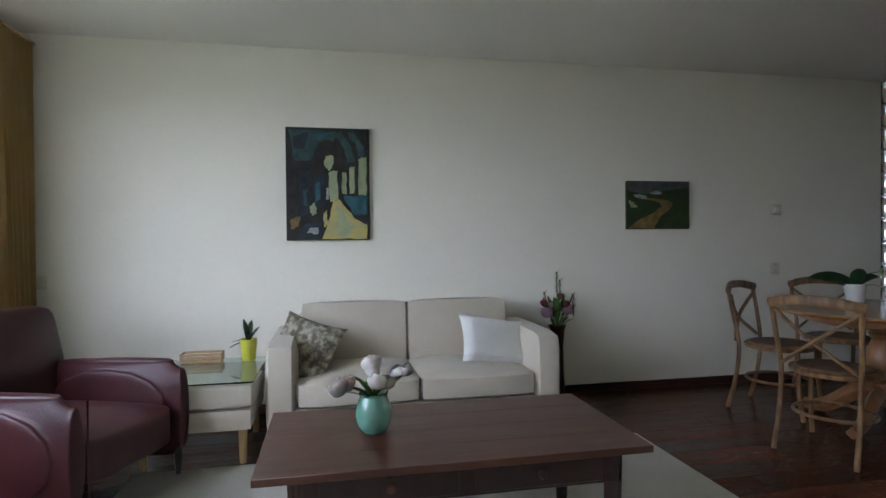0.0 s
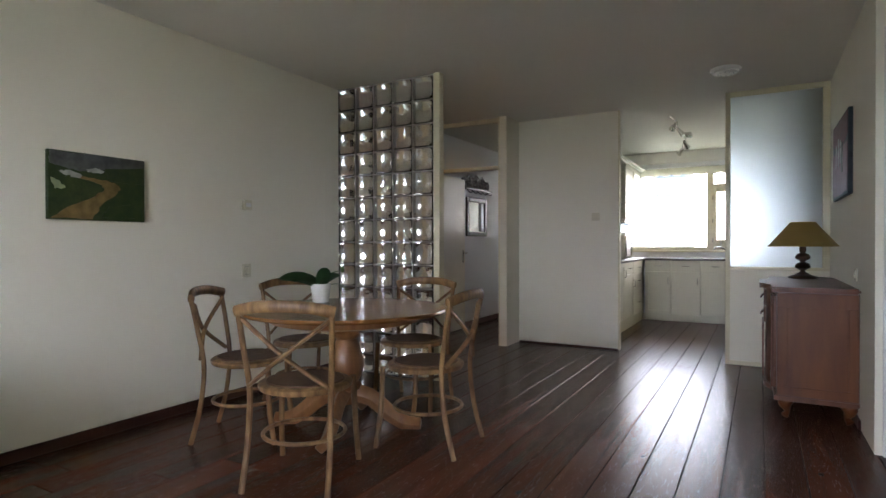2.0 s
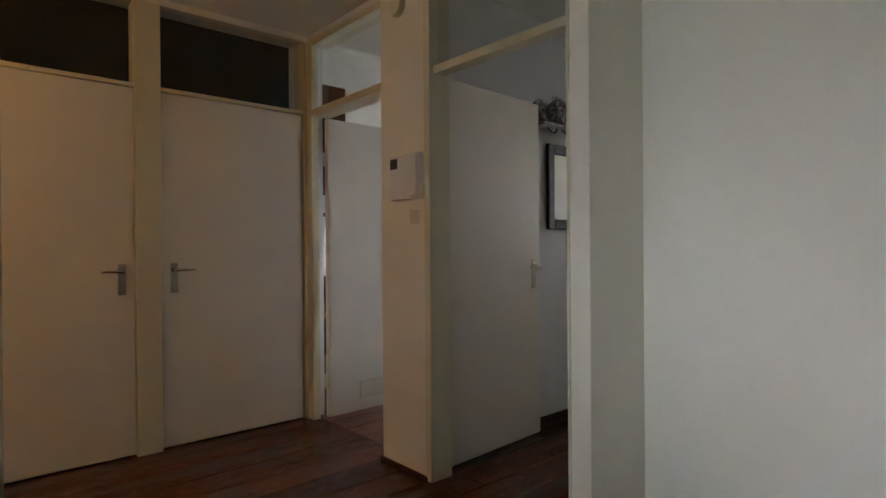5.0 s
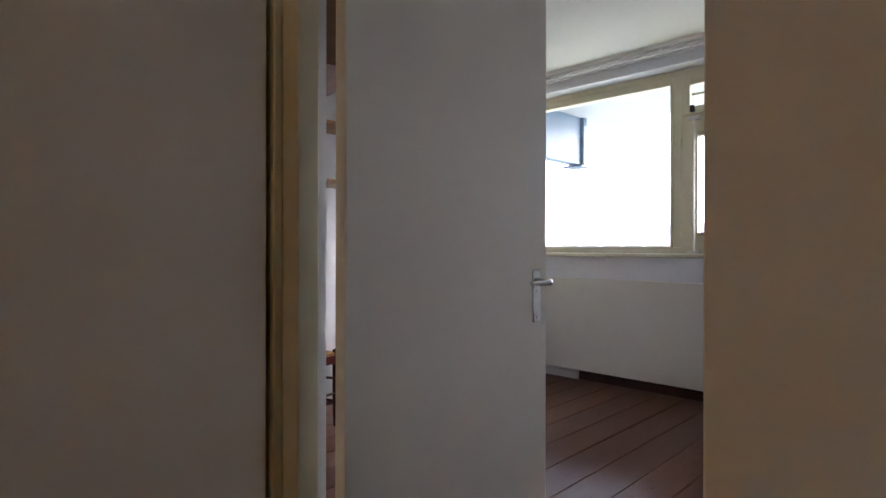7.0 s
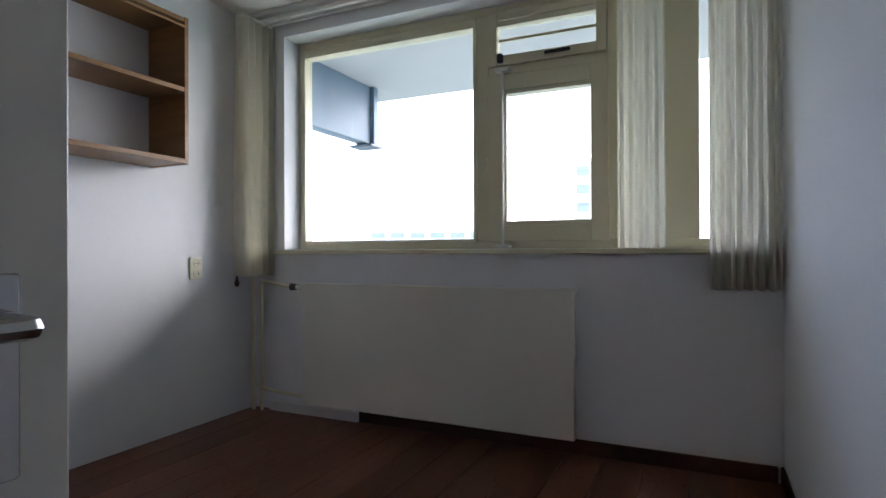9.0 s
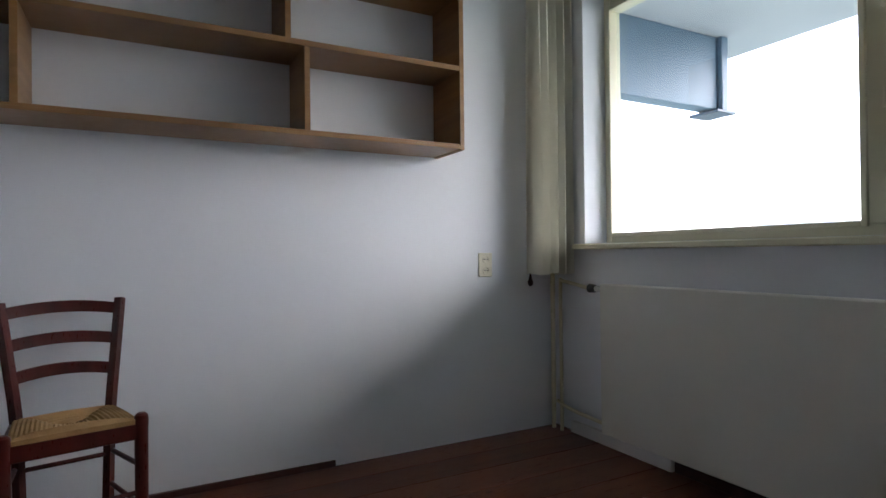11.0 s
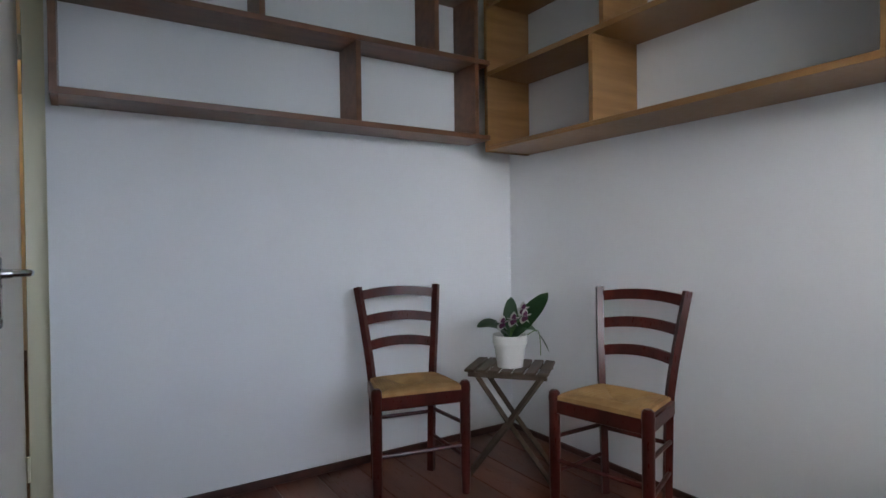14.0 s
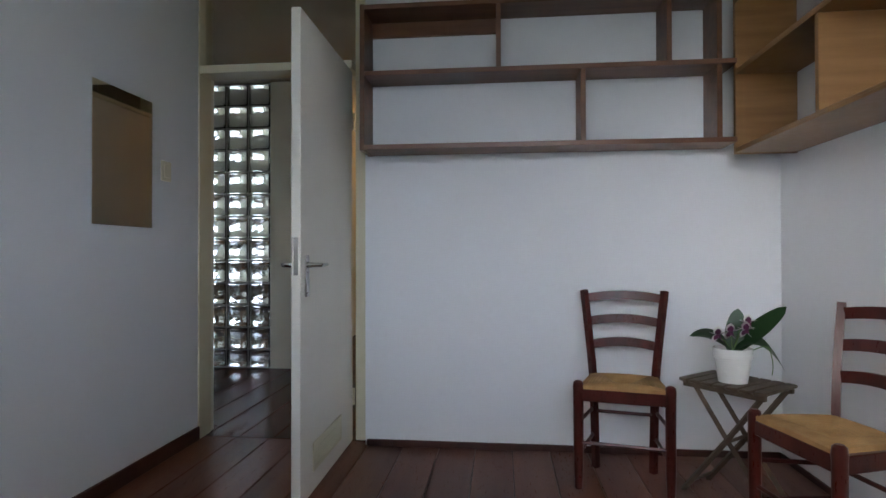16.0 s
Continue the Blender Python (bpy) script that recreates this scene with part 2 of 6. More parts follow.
def wall_with_openings(name, axis, at, thick, a0, a1, openings, material, label, top=H):
    """A wall across x or y from a0 to a1 with openings (from, to, low, high) right through it."""
    bm = bmesh.new()
    along = sorted({a0, a1} | {v for o in openings for v in o[:2]})
    up = sorted({0, top} | {v for o in openings for v in o[2:]})

    def solid(i, k):
        if not (0 <= i < len(along) - 1 and 0 <= k < len(up) - 1):
            return False
        u, v = (along[i] + along[i + 1]) / 2, (up[k] + up[k + 1]) / 2
        return not any(p < u < q and low < v < high for p, q, low, high in openings)

    def face(*corners):
        bm.faces.new([bm.verts.new((at + d * thick, u, v) if axis == "x" else (u, at + d * thick, v)) for u, v, d in corners])
    for i in range(len(along) - 1):
        for k in range(len(up) - 1):
            if not solid(i, k):
                continue
            p, q, low, high = along[i], along[i + 1], up[k], up[k + 1]
            for d in (0, 1):
                face((p, low, d), (q, low, d), (q, high, d), (p, high, d))
            for away, (e, f, g, h) in (((-1, 0), (p, low, p, high)), ((1, 0), (q, low, q, high)), ((0, -1), (p, low, q, low)), ((0, 1), (p, high, q, high))):
                if not solid(i + away[0], k + away[1]):
                    face((e, f, 0), (g, h, 0), (g, h, 1), (e, f, 1))
    bmesh.ops.remove_doubles(bm, verts=bm.verts[:], dist=1e-5)
    return structure(name, bm, material, label, "wall")


# living room
structure("wall_sofa_side", boxes([(X0 - 0.2, 0, 0, 0.09, 0.22, H)]), WALL_CREAM, "cream plastered wall behind the beige sofa", "wall")
wall_with_openings("wall_living_window", "x", X0 - 0.2, 0.2, -4.55, 0, [(-4.0, -1.0, 0.85, 2.38)], WALL_CREAM, "cream wall around the wide living room window")
structure("wall_living_back", boxes([(X0 - 0.2, -4.55, 0, -0.25, -4.35, H)]), WALL_CREAM, "plain cream wall opposite the sofa", "wall")
structure("wall_sideboard_side", boxes([(-0.25, -4.55, 0, X1, -3.96, H)]), WALL_CREAM, "cream wall beside the wooden sideboard", "wall")
# hall, entry and closet
wall_with_openings("wall_hall_doors", "y", 1.345, 0.12, -2.6, 1.88, [(-0.03, 0.85, 0, 2.54), (0.93, 1.85, 0, 2.54)], WALL_CREAM, "hall wall with two flush doors and transoms")
structure("wall_corridor_end", boxes([(-2.75, 0.22, 0, -2.6, 1.465, H)]), WALL_CREAM, "cream wall that ends the corridor", "wall")
wall_with_openings("wall_study_door", "x", 1.88, 0.11, 0.085, YW, [(0.385, 1.34, 0, 2.54)], WALL_WHITE, "white wall with the study doorway")
structure("wall_study_entry", boxes([(1.99, 0.15, 0, X1, YS, H)]), WALL_WHITE, "white wall between study and entry passage", "wall")
structure("wall_closet", boxes([(2.16, -1.28, 0, X1, -0.95, H)]), WALL_CREAM, "cream plastered closet wall", "wall")
structure("wall_hall_pillar", boxes([(1.812, 0.014, 0, 1.8795, 0.388, H)], 0.003), WALL_CREAM, "cream plastered pillar that carries the intercom", "pillar")
structure("wall_passage", boxes([(1.785, -0.95, 0, X1, -0.857, H)]), WALL_CREAM, "cream wall along the entry passage", "wall")
structure("wall_kitchen_opening", boxes([(2.16, -2.095, 0, 2.27, -1.28, H)]), WALL_CREAM, "cream wall with a switch beside the kitchen opening", "wall")
# study
structure("wall_study_shelf_side", boxes([(1.88, YW, 0, X1 + 0.26, YW + 0.2, H)]), WALL_WHITE, "white plastered study wall under the shelves", "wall")
# facade with the study and the kitchen window, and the front door opening of the passage
wall_with_openings("wall_facade", "x", X1, 0.26, -4.55, YW, [(0.48, 3.20, 1.05, 2.44), (-3.42, -1.30, 1.05, 2.34), (-0.80, 0.10, 0, 2.45)], WALL_WHITE, "white facade wall with the study and kitchen windows")
structure("wall_kitchen_side", boxes([(2.4, -3.96, 0, X1, -3.66, H)]), WALL_CREAM, "cream kitchen side wall", "wall")
# Near-black backing stands in for the unlit room beyond the hall transoms.
structure("wall_bathroom", boxes([(-2.6, 1.62, 0, 1.88, 1.72, H)]), UNDERFLOOR_UNLIT, "near-black wall painted as the unlit room behind the hall doors", "wall")
structure("ceiling", boxes([(X0 - 0.2, -4.55, H, X1 + 0.26, YW + 0.2, H + 0.2)]), CEILING, "off-white plastered ceiling", "ceiling")
floor = structure("floor", boxes([(X0 - 0.2, -4.55, -0.2, X1 + 0.26, YW + 0.2, -0.022)]), UNDERFLOOR_UNLIT, "dark stained wooden plank floor", "floor")

# ---- openings: doors, windows, glass partition ----
def lever(parent, x, y, z, out, along):
    """A lever handle on its long plate; out: the way it stands off, along: the way it points (unit vectors in the plan)."""
    o, a = Vector((*out, 0)), Vector((*along, 0))
    c = Vector((x, y, z))
    bm = bmesh.new()
    p, q = c - a * 0.02 - Vector((0, 0, 0.13)), c + a * 0.02 + o * 0.008 + Vector((0, 0, 0.04))
    box(bm, *p, *q, bevel=0.002)
    tube(bm, [c + o * 0.004, c + o * 0.03], [0.013, 0.011], 10)
    tube(bm, curve_points([c + o * 0.02, c + o * 0.052, c + o * 0.063 + a * 0.012, c + o * 0.062 + a * 0.06, c + o * 0.058 + a * 0.105], 5), [0.0095] * 10 + [0.009 - 0.0003 * k for k in range(11)], 8)
    tube(bm, [c + o * 0.0075 - Vector((0, 0, 0.115)), c + o * 0.0095 - Vector((0, 0, 0.115))], 0.005, 8)
    tube(bm, [c + o * 0.0075 - Vector((0, 0, 0.03)), c + o * 0.0095 - Vector((0, 0, 0.03))], 0.004, 8)
    return part("door_handle", bm, CHROME, parent, "brushed steel lever handle on a long plate")


def flush_door(name, hinge, angle, width, label, vent=False, top=2.02, flip=1):
    """A flush door leaf hung at hinge (x, y), turned by angle degrees from +x; flip: the side on which it thickens."""
    leaf = structure(name, boxes([(0.004, 0, 0.012, width, 0.04 * flip, top)], 0.003), DOOR_PAINT, label, "door", smooth=True)
    for side, out in ((0.04 * flip, flip), (0.0, -flip)):
        lever(leaf, width - 0.065, side, 0.98 if vent else 1.03, (0, out), (-1, 0))
    bm = boxes([(width - 0.001, 0.01 * flip, 0.94, width + 0.0015, 0.03 * flip, 1.09)])
    part("lock_plate", bm, CHROME, leaf)
    for z in (0.25, 1.75):
        part("hinge", tube(bmesh.new(), [(0, -0.004 * flip, z - 0.045), (0, -0.004 * flip, z + 0.045)], 0.008), CREAM_PAINT, leaf)
    if vent:
        for side, out in ((0.04 * flip, flip), (0.0, -flip)):
            rows = [(width * 0.3, side, 0.10, width * 0.82, side + 0.006 * out, 0.116), (width * 0.3, side, 0.205, width * 0.82, side + 0.006 * out, 0.221),
                    (width * 0.3, side, 0.10, width * 0.3 + 0.012, side + 0.006 * out, 0.221), (width * 0.82 - 0.012, side, 0.10, width * 0.82, side + 0.006 * out, 0.221)]
            grille = part("vent_grille", boxes(rows), CREAM_PAINT, leaf, "cream slatted ventilation grille")
            for k in range(6):
                z = 0.121 + k * 0.0145
                part("slat", boxes([(width * 0.3 + 0.01, side, z, width * 0.82 - 0.01, side + 0.005 * out, z + 0.008)]), CREAM_PAINT, grille)
    leaf.matrix_world = pose(hinge[0], hinge[1], 0, 0, 0, angle)
    return leaf


def door_frame(name, bm, label):
    return structure(name, bm, CREAM_PAINT, label, "door frame", smooth=True)


# study door: frame in the wall, transom light, leaf standing open
door_frame("door_frame_study", boxes([(1.868, 0.386, 0, 2.0, 0.402, 2.54), (1.868, 1.268, 0, 1.922, 1.34, 2.54), (1.868, 0.402, 2.03, 2.0, 1.268, 2.075),
                                      (1.868, 0.402, 2.50, 2.0, 1.268, 2.54)], 0.003), "cream painted study door frame with transom bar")
structure("window_transom_study", boxes([(1.93, 0.402, 2.075, 1.935, 1.268, 2.50)]), TRANSOM_GLASS, "clear glass transom over the study door", "transom")
flush_door("door_study", (1.957, 1.262), 0.6, 0.825, "off-white flush door standing open into the study", True, flip=-1)
# entry passage
door_frame("door_frame_entry", boxes([(1.803, -0.03, 0, 1.94, 0.0135, 2.54), (1.83, -0.857, 1.998, 1.90, -0.03, 2.038), (1.83, -0.857, 2.53, 1.90, -0.03, 2.578)], 0.003), "cream painted frame of the entry passage")
structure("window_transom_entry", boxes([(1.862, -0.857, 2.038, 1.867, -0.03, 2.53)]), TRANSOM_GLASS, "clear glass transom over the entry door", "transom")
flush_door("door_entry", (1.947, 0.03), 3.6, 0.83, "off-white flush door standing open against the passage wall", flip=1)
# two closed hall doors
door_frame("door_frame_hall", boxes([(-0.03, 1.333, 0, 0.03, 1.465, 2.54), (0.823, 1.325, 0, 0.955, 1.465, 2.54), (1.846, 1.333, 0, 1.868, 1.465, 2.54),
                                     (0.03, 1.333, 2.048, 0.823, 1.42, 2.072), (0.955, 1.333, 2.048, 1.846, 1.42, 2.072)], 0.003), "cream painted frames of the hall doors")
flush_door("door_hall", (0.035, 1.345), 0, 0.785, "closed off-white flush door in the hall", top=2.045, flip=1)
second = flush_door("door_hall_far", (1.838, 1.385), 180, 0.88, "closed off-white flush door in the hall", top=2.045, flip=1)
structure("window_transom_hall", boxes([(0.03, 1.40, 2.072, 0.823, 1.405, 2.54), (0.955, 1.40, 2.072, 1.846, 1.405, 2.54)]), TRANSOM_GLASS, "clear glass transoms over the hall doors, dark from the black backing", "transom")
front = structure("door_front", boxes([(5.50, -0.80, 0.0, 5.56, -0.70, 2.45), (5.50, 0.0, 0.0, 5.56, 0.10, 2.45), (5.50, -0.70, 0.0, 5.56, 0.0, 1.45), (5.50, -0.34, 1.45, 5.56, 0.0, 2.33), (5.50, -0.70, 2.33, 5.56, 0.0, 2.45)], 0.004), CREAM_PAINT, "glazed front door at the end of the passage", "door", smooth=True)
part("pane", boxes([(5.528, -0.70, 1.45, 5.534, -0.34, 2.33)]), GLASS, front, smooth=False)
structure("trim_closet_corner", boxes([(1.777, -0.865, 0, 1.790, -0.854, H), (2.152, -2.103, 0, 2.165, -2.088, H)], 0.002), CREAM_PAINT, "cream corner beads of the closet wall", "trim")


def skirting(name, rows, label="dark stained wooden skirting board"):
    return structure(name, boxes(rows, 0.003), SKIRTING, label, "skirting")


skirting("baseboard_living", [(-6.75, -0.014, 0, 0.0, -0.001, 0.065), (0.2, -3.959, 0, 1.9, -3.945, 0.06)])
skirting("baseboard_study", [(1.991, 1.35, 0, 2.005, 3.45, 0.035), (2.0, YS, 0, 5.355, YS + 0.014, 0.075), (X1 - 0.014, 0.42, 0, X1, 2.62, 0.075), (2.0, YW - 0.014, 0, 4.02, YW, 0.03)])
structure("trim_pipe_box", boxes([(X1 - 0.032, 2.622, 0, X1 - 0.001, 3.30, 0.062)], 0.004), WHITE_PAINT, "white painted board before the heating pipes", "trim", smooth=True)
skirting("baseboard_hall", [(2.147, -2.09, 0, 2.159, -0.96, 0.018), (1.800, 0.0, 0, 1.811, 0.40, 0.022), (2.0, 0.136, 0, 5.3, 0.149, 0.07)])

# glass block wall and its post
partition = structure("wall_glass_blocks", boxes([(0.045, -1.032, 0, 0.08, -1.022, H), (0.045, -0.005, 0, 0.08, 0.0, H)]
                      + [(0.031, -1.022, z - 0.0054, 0.094, -0.005, z + 0.0054) for z in [0.004] + [0.165 + 0.2 * k for k in range(12)] + [2.566]]
                      + [(0.031, y - 0.0054, 0.01, 0.094, y + 0.0054, 2.56) for y in [-0.2055 * k - 0.002 for k in range(1, 5)]]), MORTAR,
                      "partition of wavy square glass blocks with pale joints", "glass wall")
structure("trim_glass_post", boxes([(0.028, -1.092, 0, 0.105, -1.032, H)], 0.004), CREAM_PAINT, "cream painted post beside the glass blocks", "post", smooth=True)


def block_mesh(w, h, seed):
    """A hollow glass block: a smooth shell with a clear rim round a cavity whose two faces are wavy."""
    bm = boxes([(-0.034, -w / 2, -h / 2, 0.034, w / 2, h / 2)], 0.006)
    bmesh.ops.recalc_face_normals(bm, faces=bm.faces)
    shell = set(bm.faces)
    n, u, v = 16, w / 2 - 0.013, h / 2 - 0.013
    sheets = []
    for side in (-1, 1):
        rows = []
        for i in range(n + 1):
            row = []
            for k in range(n + 1):
                y, z = -u + 2 * u * i / n, -v + 2 * v * k / n
                pin = min(1, 3.2 * min(i, n - i, k, n - k) / n)
                wave = noise.noise((y * 42 + 9 * seed, z * 34 + 5 * side, seed * 3.1)) + 0.4 * noise.noise((y * 70, z * 60 + 7 * seed, side * 2.3))
                row.append(bm.verts.new((side * (0.021 + 0.0042 * pin * wave), y, z)))
            rows.append(row)
        for i in range(n):
            for k in range(n):
                bm.faces.new((rows[i][k], rows[i + 1][k], rows[i + 1][k + 1], rows[i][k + 1]))
        sheets.append([rows[i][0] for i in range(n)] + [rows[n][k] for k in range(n)] + [rows[i][n] for i in range(n, 0, -1)] + [rows[0][k] for k in range(n, 0, -1)])
    for k in range(4 * n):
        m = (k + 1) % (4 * n)
        bm.faces.new((sheets[0][k], sheets[0][m], sheets[1][m], sheets[1][k]))
    cavity = [f for f in bm.faces if f not in shell]
    bmesh.ops.recalc_face_normals(bm, faces=cavity)
    bmesh.ops.reverse_faces(bm, faces=cavity)
    mesh = bpy.data.meshes.new("glass_block")
    bm.to_mesh(mesh)
    bm.free()
    mesh.materials.append(BLOCK_GLASS)
    mesh.materials.append(BLOCK_INSIDE)
    for p in mesh.polygons:
        p.use_smooth = True
        p.material_index = int(max(abs(mesh.vertices[k].co.x) for k in p.vertices) < 0.0275)
    mesh.set_sharp_from_angle(angle=radians(50))
    return mesh


WHOLE, LOW = [block_mesh(0.1945, 0.189, k) for k in range(5)], [block_mesh(0.1945, 0.150, 9)]
for col in range(5):
    for row in range(13):
        block = new("glass_block", LOW[0] if row == 0 else WHOLE[(row * 3 + col * 2) % 5])
        block.parent = partition
        block.visible_shadow = False
        block.location = (0.0625, -0.2055 * col - 0.1045, 0.0855 if row == 0 else 0.165 + 0.2 * (row - 1) + 0.1)

# frosted partition by the sideboard
structure("wall_partition_panel", boxes([(1.955, -3.955, 0.0, 1.985, -3.17, 0.90)]), WALL_CREAM, "cream panel below the frosted glass", "wall")
structure("window_frame_frosted", boxes([(1.94, -3.17, 0, 2.0, -3.13, 2.578), (1.94, -3.957, 0.90, 2.0, -3.17, 0.93), (1.94, -3.957, 2.53, 2.0, -3.17, 2.578), (1.94, -3.957, 0.93, 2.0, -3.90, 2.53),
                                         (1.945, -3.957, 0, 1.998, -3.17, 0.04)], 0.003), CREAM_PAINT, "cream painted frame of the frosted glass screen", "frame", smooth=True)
structure("window_frosted", boxes([(1.966, -3.90, 0.93, 1.973, -3.17, 2.53)]), FROSTED, "frosted glass screen before the kitchen", "glass screen")


# windows
def pane(parent, rows, name="pane"):
    return part(name, boxes(rows), GLASS, parent, smooth=False)


def rim(x0, x1, y0, y1, z0, z1, w):
    """The four bars of a frame in a wall across x."""
    return [(x0, y0, z0, x1, y0 + w, z1), (x0, y1 - w, z0, x1, y1, z1), (x0, y0 + w, z0, x1, y1 - w, z0 + w), (x0, y0 + w, z1 - w, x1, y1 - w, z1)]


XW = 5.54
study_window = structure("window_study", boxes(rim(XW - 0.03, XW + 0.05, 0.48, 3.20, 1.05, 2.44, 0.045)
                         + [(XW - 0.03, 1.835, 1.095, XW + 0.05, 1.915, 2.395), (XW - 0.03, 1.10, 1.095, XW + 0.05, 1.17, 2.395), (XW - 0.03, 0.73, 1.095, XW + 0.05, 0.90, 2.395),
                            (XW - 0.03, 1.17, 2.035, XW + 0.05, 1.835, 2.09), (XW - 0.03, 1.915, 2.337, XW + 0.05, 3.155, 2.395)], 0.004), CREAM_PAINT, "cream painted window frame with a casement and a vent light", "window", smooth=True)
part("bead", boxes(rim(XW - 0.045, XW - 0.029, 1.905, 3.165, 1.085, 2.355, 0.022), 0.003), CREAM_PAINT, study_window)
pane(study_window, [(XW + 0.02, 1.915, 1.095, XW + 0.024, 3.155, 2.337)])
pane(study_window, [(XW + 0.02, 0.525, 1.095, XW + 0.024, 0.73, 2.395)])
pane(study_window, [(XW + 0.02, 0.90, 1.095, XW + 0.024, 1.10, 2.395)])
casement = part("casement", boxes(rim(XW - 0.05, XW + 0.03, 1.165, 1.84, 1.09, 2.035, 0.09) + [(XW - 0.046, 1.722, 1.18, XW + 0.026, 1.751, 1.944), (XW - 0.046, 1.255, 1.922, XW + 0.026, 1.722, 1.946)], 0.003), CREAM_PAINT, study_window, "cream casement with a wide bottom rail")
part("bottom_rail", boxes([(XW - 0.045, 1.255, 1.18, XW + 0.025, 1.75, 1.205)], 0.003), CREAM_PAINT, casement)
pane(casement, [(XW - 0.01, 1.255, 1.205, XW - 0.006, 1.75, 1.945)])
part("stay", tube(bmesh.new(), [(XW - 0.07, 1.74, 1.06), (XW - 0.07, 1.74, 2.06)], 0.008), WHITE_PAINT, study_window, "white bolt rod")
part("rod_end", boxes([(XW - 0.085, 1.70, 2.045, XW - 0.03, 1.78, 2.065), (XW - 0.085, 1.70, 1.055, XW - 0.03, 1.78, 1.07)], 0.002), WHITE_PAINT, study_window)
for z in (1.22, 1.53, 1.88):
    part("hinge", tube(bmesh.new(), [(XW - 0.05, 1.842, z - 0.035), (XW - 0.05, 1.842, z + 0.035)], 0.009), CREAM_PAINT, study_window)
vent_light = part("vent_light", boxes(rim(XW - 0.048, XW + 0.02, 1.17, 1.835, 2.09, 2.40, 0.055) + [(XW - 0.01, 1.225, 2.235, XW, 1.78, 2.252), (XW - 0.044, 1.225, 2.312, XW + 0.016, 1.78, 2.346)], 0.003), CREAM_PAINT, study_window)
pane(vent_light, [(XW - 0.004, 1.225, 2.145, XW - 0.001, 1.78, 2.345)])
part("latch", boxes([(XW - 0.075, 1.74, 2.10, XW - 0.045, 1.77, 2.15), (XW - 0.07, 1.36, 2.115, XW - 0.05, 1.50, 2.13)], 0.003), BLACK, vent_light, "dark metal window catch")
structure("sill_study", boxes([(X1 - 0.045, 0.42, 1.018, XW - 0.03, 3.26, 1.048)], 0.006), CREAM_PAINT, "cream painted study window sill", "window sill", smooth=True)

kitchen_window = structure("window_kitchen", boxes(rim(XW, XW + 0.08, -3.42, -1.30, 1.05, 2.34, 0.05) + [(XW, -2.79, 1.10, XW + 0.08, -2.70, 2.29), (XW, -3.37, 2.02, XW + 0.08, -2.79, 2.07)], 0.004),
                           CREAM_PAINT, "cream painted kitchen window frame with a casement", "window", smooth=True)
pane(kitchen_window, [(XW + 0.04, -2.70, 1.10, XW + 0.044, -1.35, 2.29)])
pane(kitchen_window, [(XW + 0.04, -3.37, 2.07, XW + 0.044, -2.79, 2.29)])
casement = part("casement", boxes(rim(XW - 0.02, XW + 0.06, -3.37, -2.79, 1.10, 2.02, 0.048) + [(XW - 0.016, -3.322, 1.148, XW + 0.056, -2.838, 1.213), (XW - 0.016, -3.322, 1.945, XW + 0.056, -2.838, 1.972)], 0.005), CREAM_PAINT, kitchen_window)
pane(casement, [(XW + 0.03, -3.322, 1.213, XW + 0.034, -2.838, 1.945)])
part("stay", tube(bmesh.new(), [(XW - 0.04, -2.90, 1.11), (XW - 0.04, -2.90, 1.75)], 0.006), WHITE_PAINT, kitchen_window)
for z in (1.2, 1.5, 1.85):
    part("hinge", tube(bmesh.new(), [(XW - 0.02, -2.785, z - 0.03), (XW - 0.02, -2.785, z + 0.03)], 0.009), CHROME, kitchen_window)
structure("sill_kitchen", boxes([(X1 - 0.03, -3.46, 1.02, XW, -1.30, 1.05)], 0.005), CREAM_PAINT, "cream kitchen window sill", "window sill", smooth=True)

living_window = structure("window_living", boxes(rim(-6.90, -6.83, -4.0, -1.0, 0.85, 2.38, 0.06) + [(-6.90, -2.9, 0.91, -6.83, -2.82, 2.32), (-6.90, -1.75, 0.91, -6.83, -1.67, 2.32)], 0.004),
                          CREAM_PAINT, "wide cream framed living room window", "window", smooth=True)
for y0, y1 in ((-3.94, -2.9), (-2.82, -1.75), (-1.67, -1.06)):
    pane(living_window, [(-6.87, y0, 0.91, -6.866, y1, 2.32)])


# curtains
def curtain(name, along, x, a0, a1, low, high, material, label, folds=7, deep=0.03):
    """Folded cloth that hangs along y at x (or along x at y), with its hem and heading."""
    bm = bmesh.new()
    steps, rows = folds * 8, 10
    grid = []
    for r in range(rows + 1):
        s = r / rows
        line = []
        for k in range(steps + 1):
            u = k / steps
            w = math.sin(u * folds * 2 * math.pi + 0.6 * math.sin(5 * u + s)) * deep * (0.55 + 0.45 * s) + 0.3 * deep * math.sin(u * 31 + 2 * s)
            run, z = a0 + (a1 - a0) * u, high + (low - high) * s + 0.004 * math.sin(u * 40) * (r == rows)
            line.append(bm.verts.new((x + w, run, z) if along == "y" else (run, x + w, z)))
        grid.append(line)
    for r in range(rows):
        for k in range(steps):
            bm.faces.new((grid[r][k], grid[r][k + 1], grid[r + 1][k + 1], grid[r + 1][k]))
    bmesh.ops.solidify(bm, geom=bm.faces[:], thickness=0.002)
    hang = thing(name, label, "curtain")
    part("cloth", bm, material, hang)
    tape = (x - deep * 0.6, a0, high - 0.003, x + deep * 0.6, a1, high + 0.012)
    part("heading_tape", boxes([tape if along == "y" else (a0, tape[0], tape[2], a1, tape[3], tape[5])], 0.002), material, hang)
    return hang


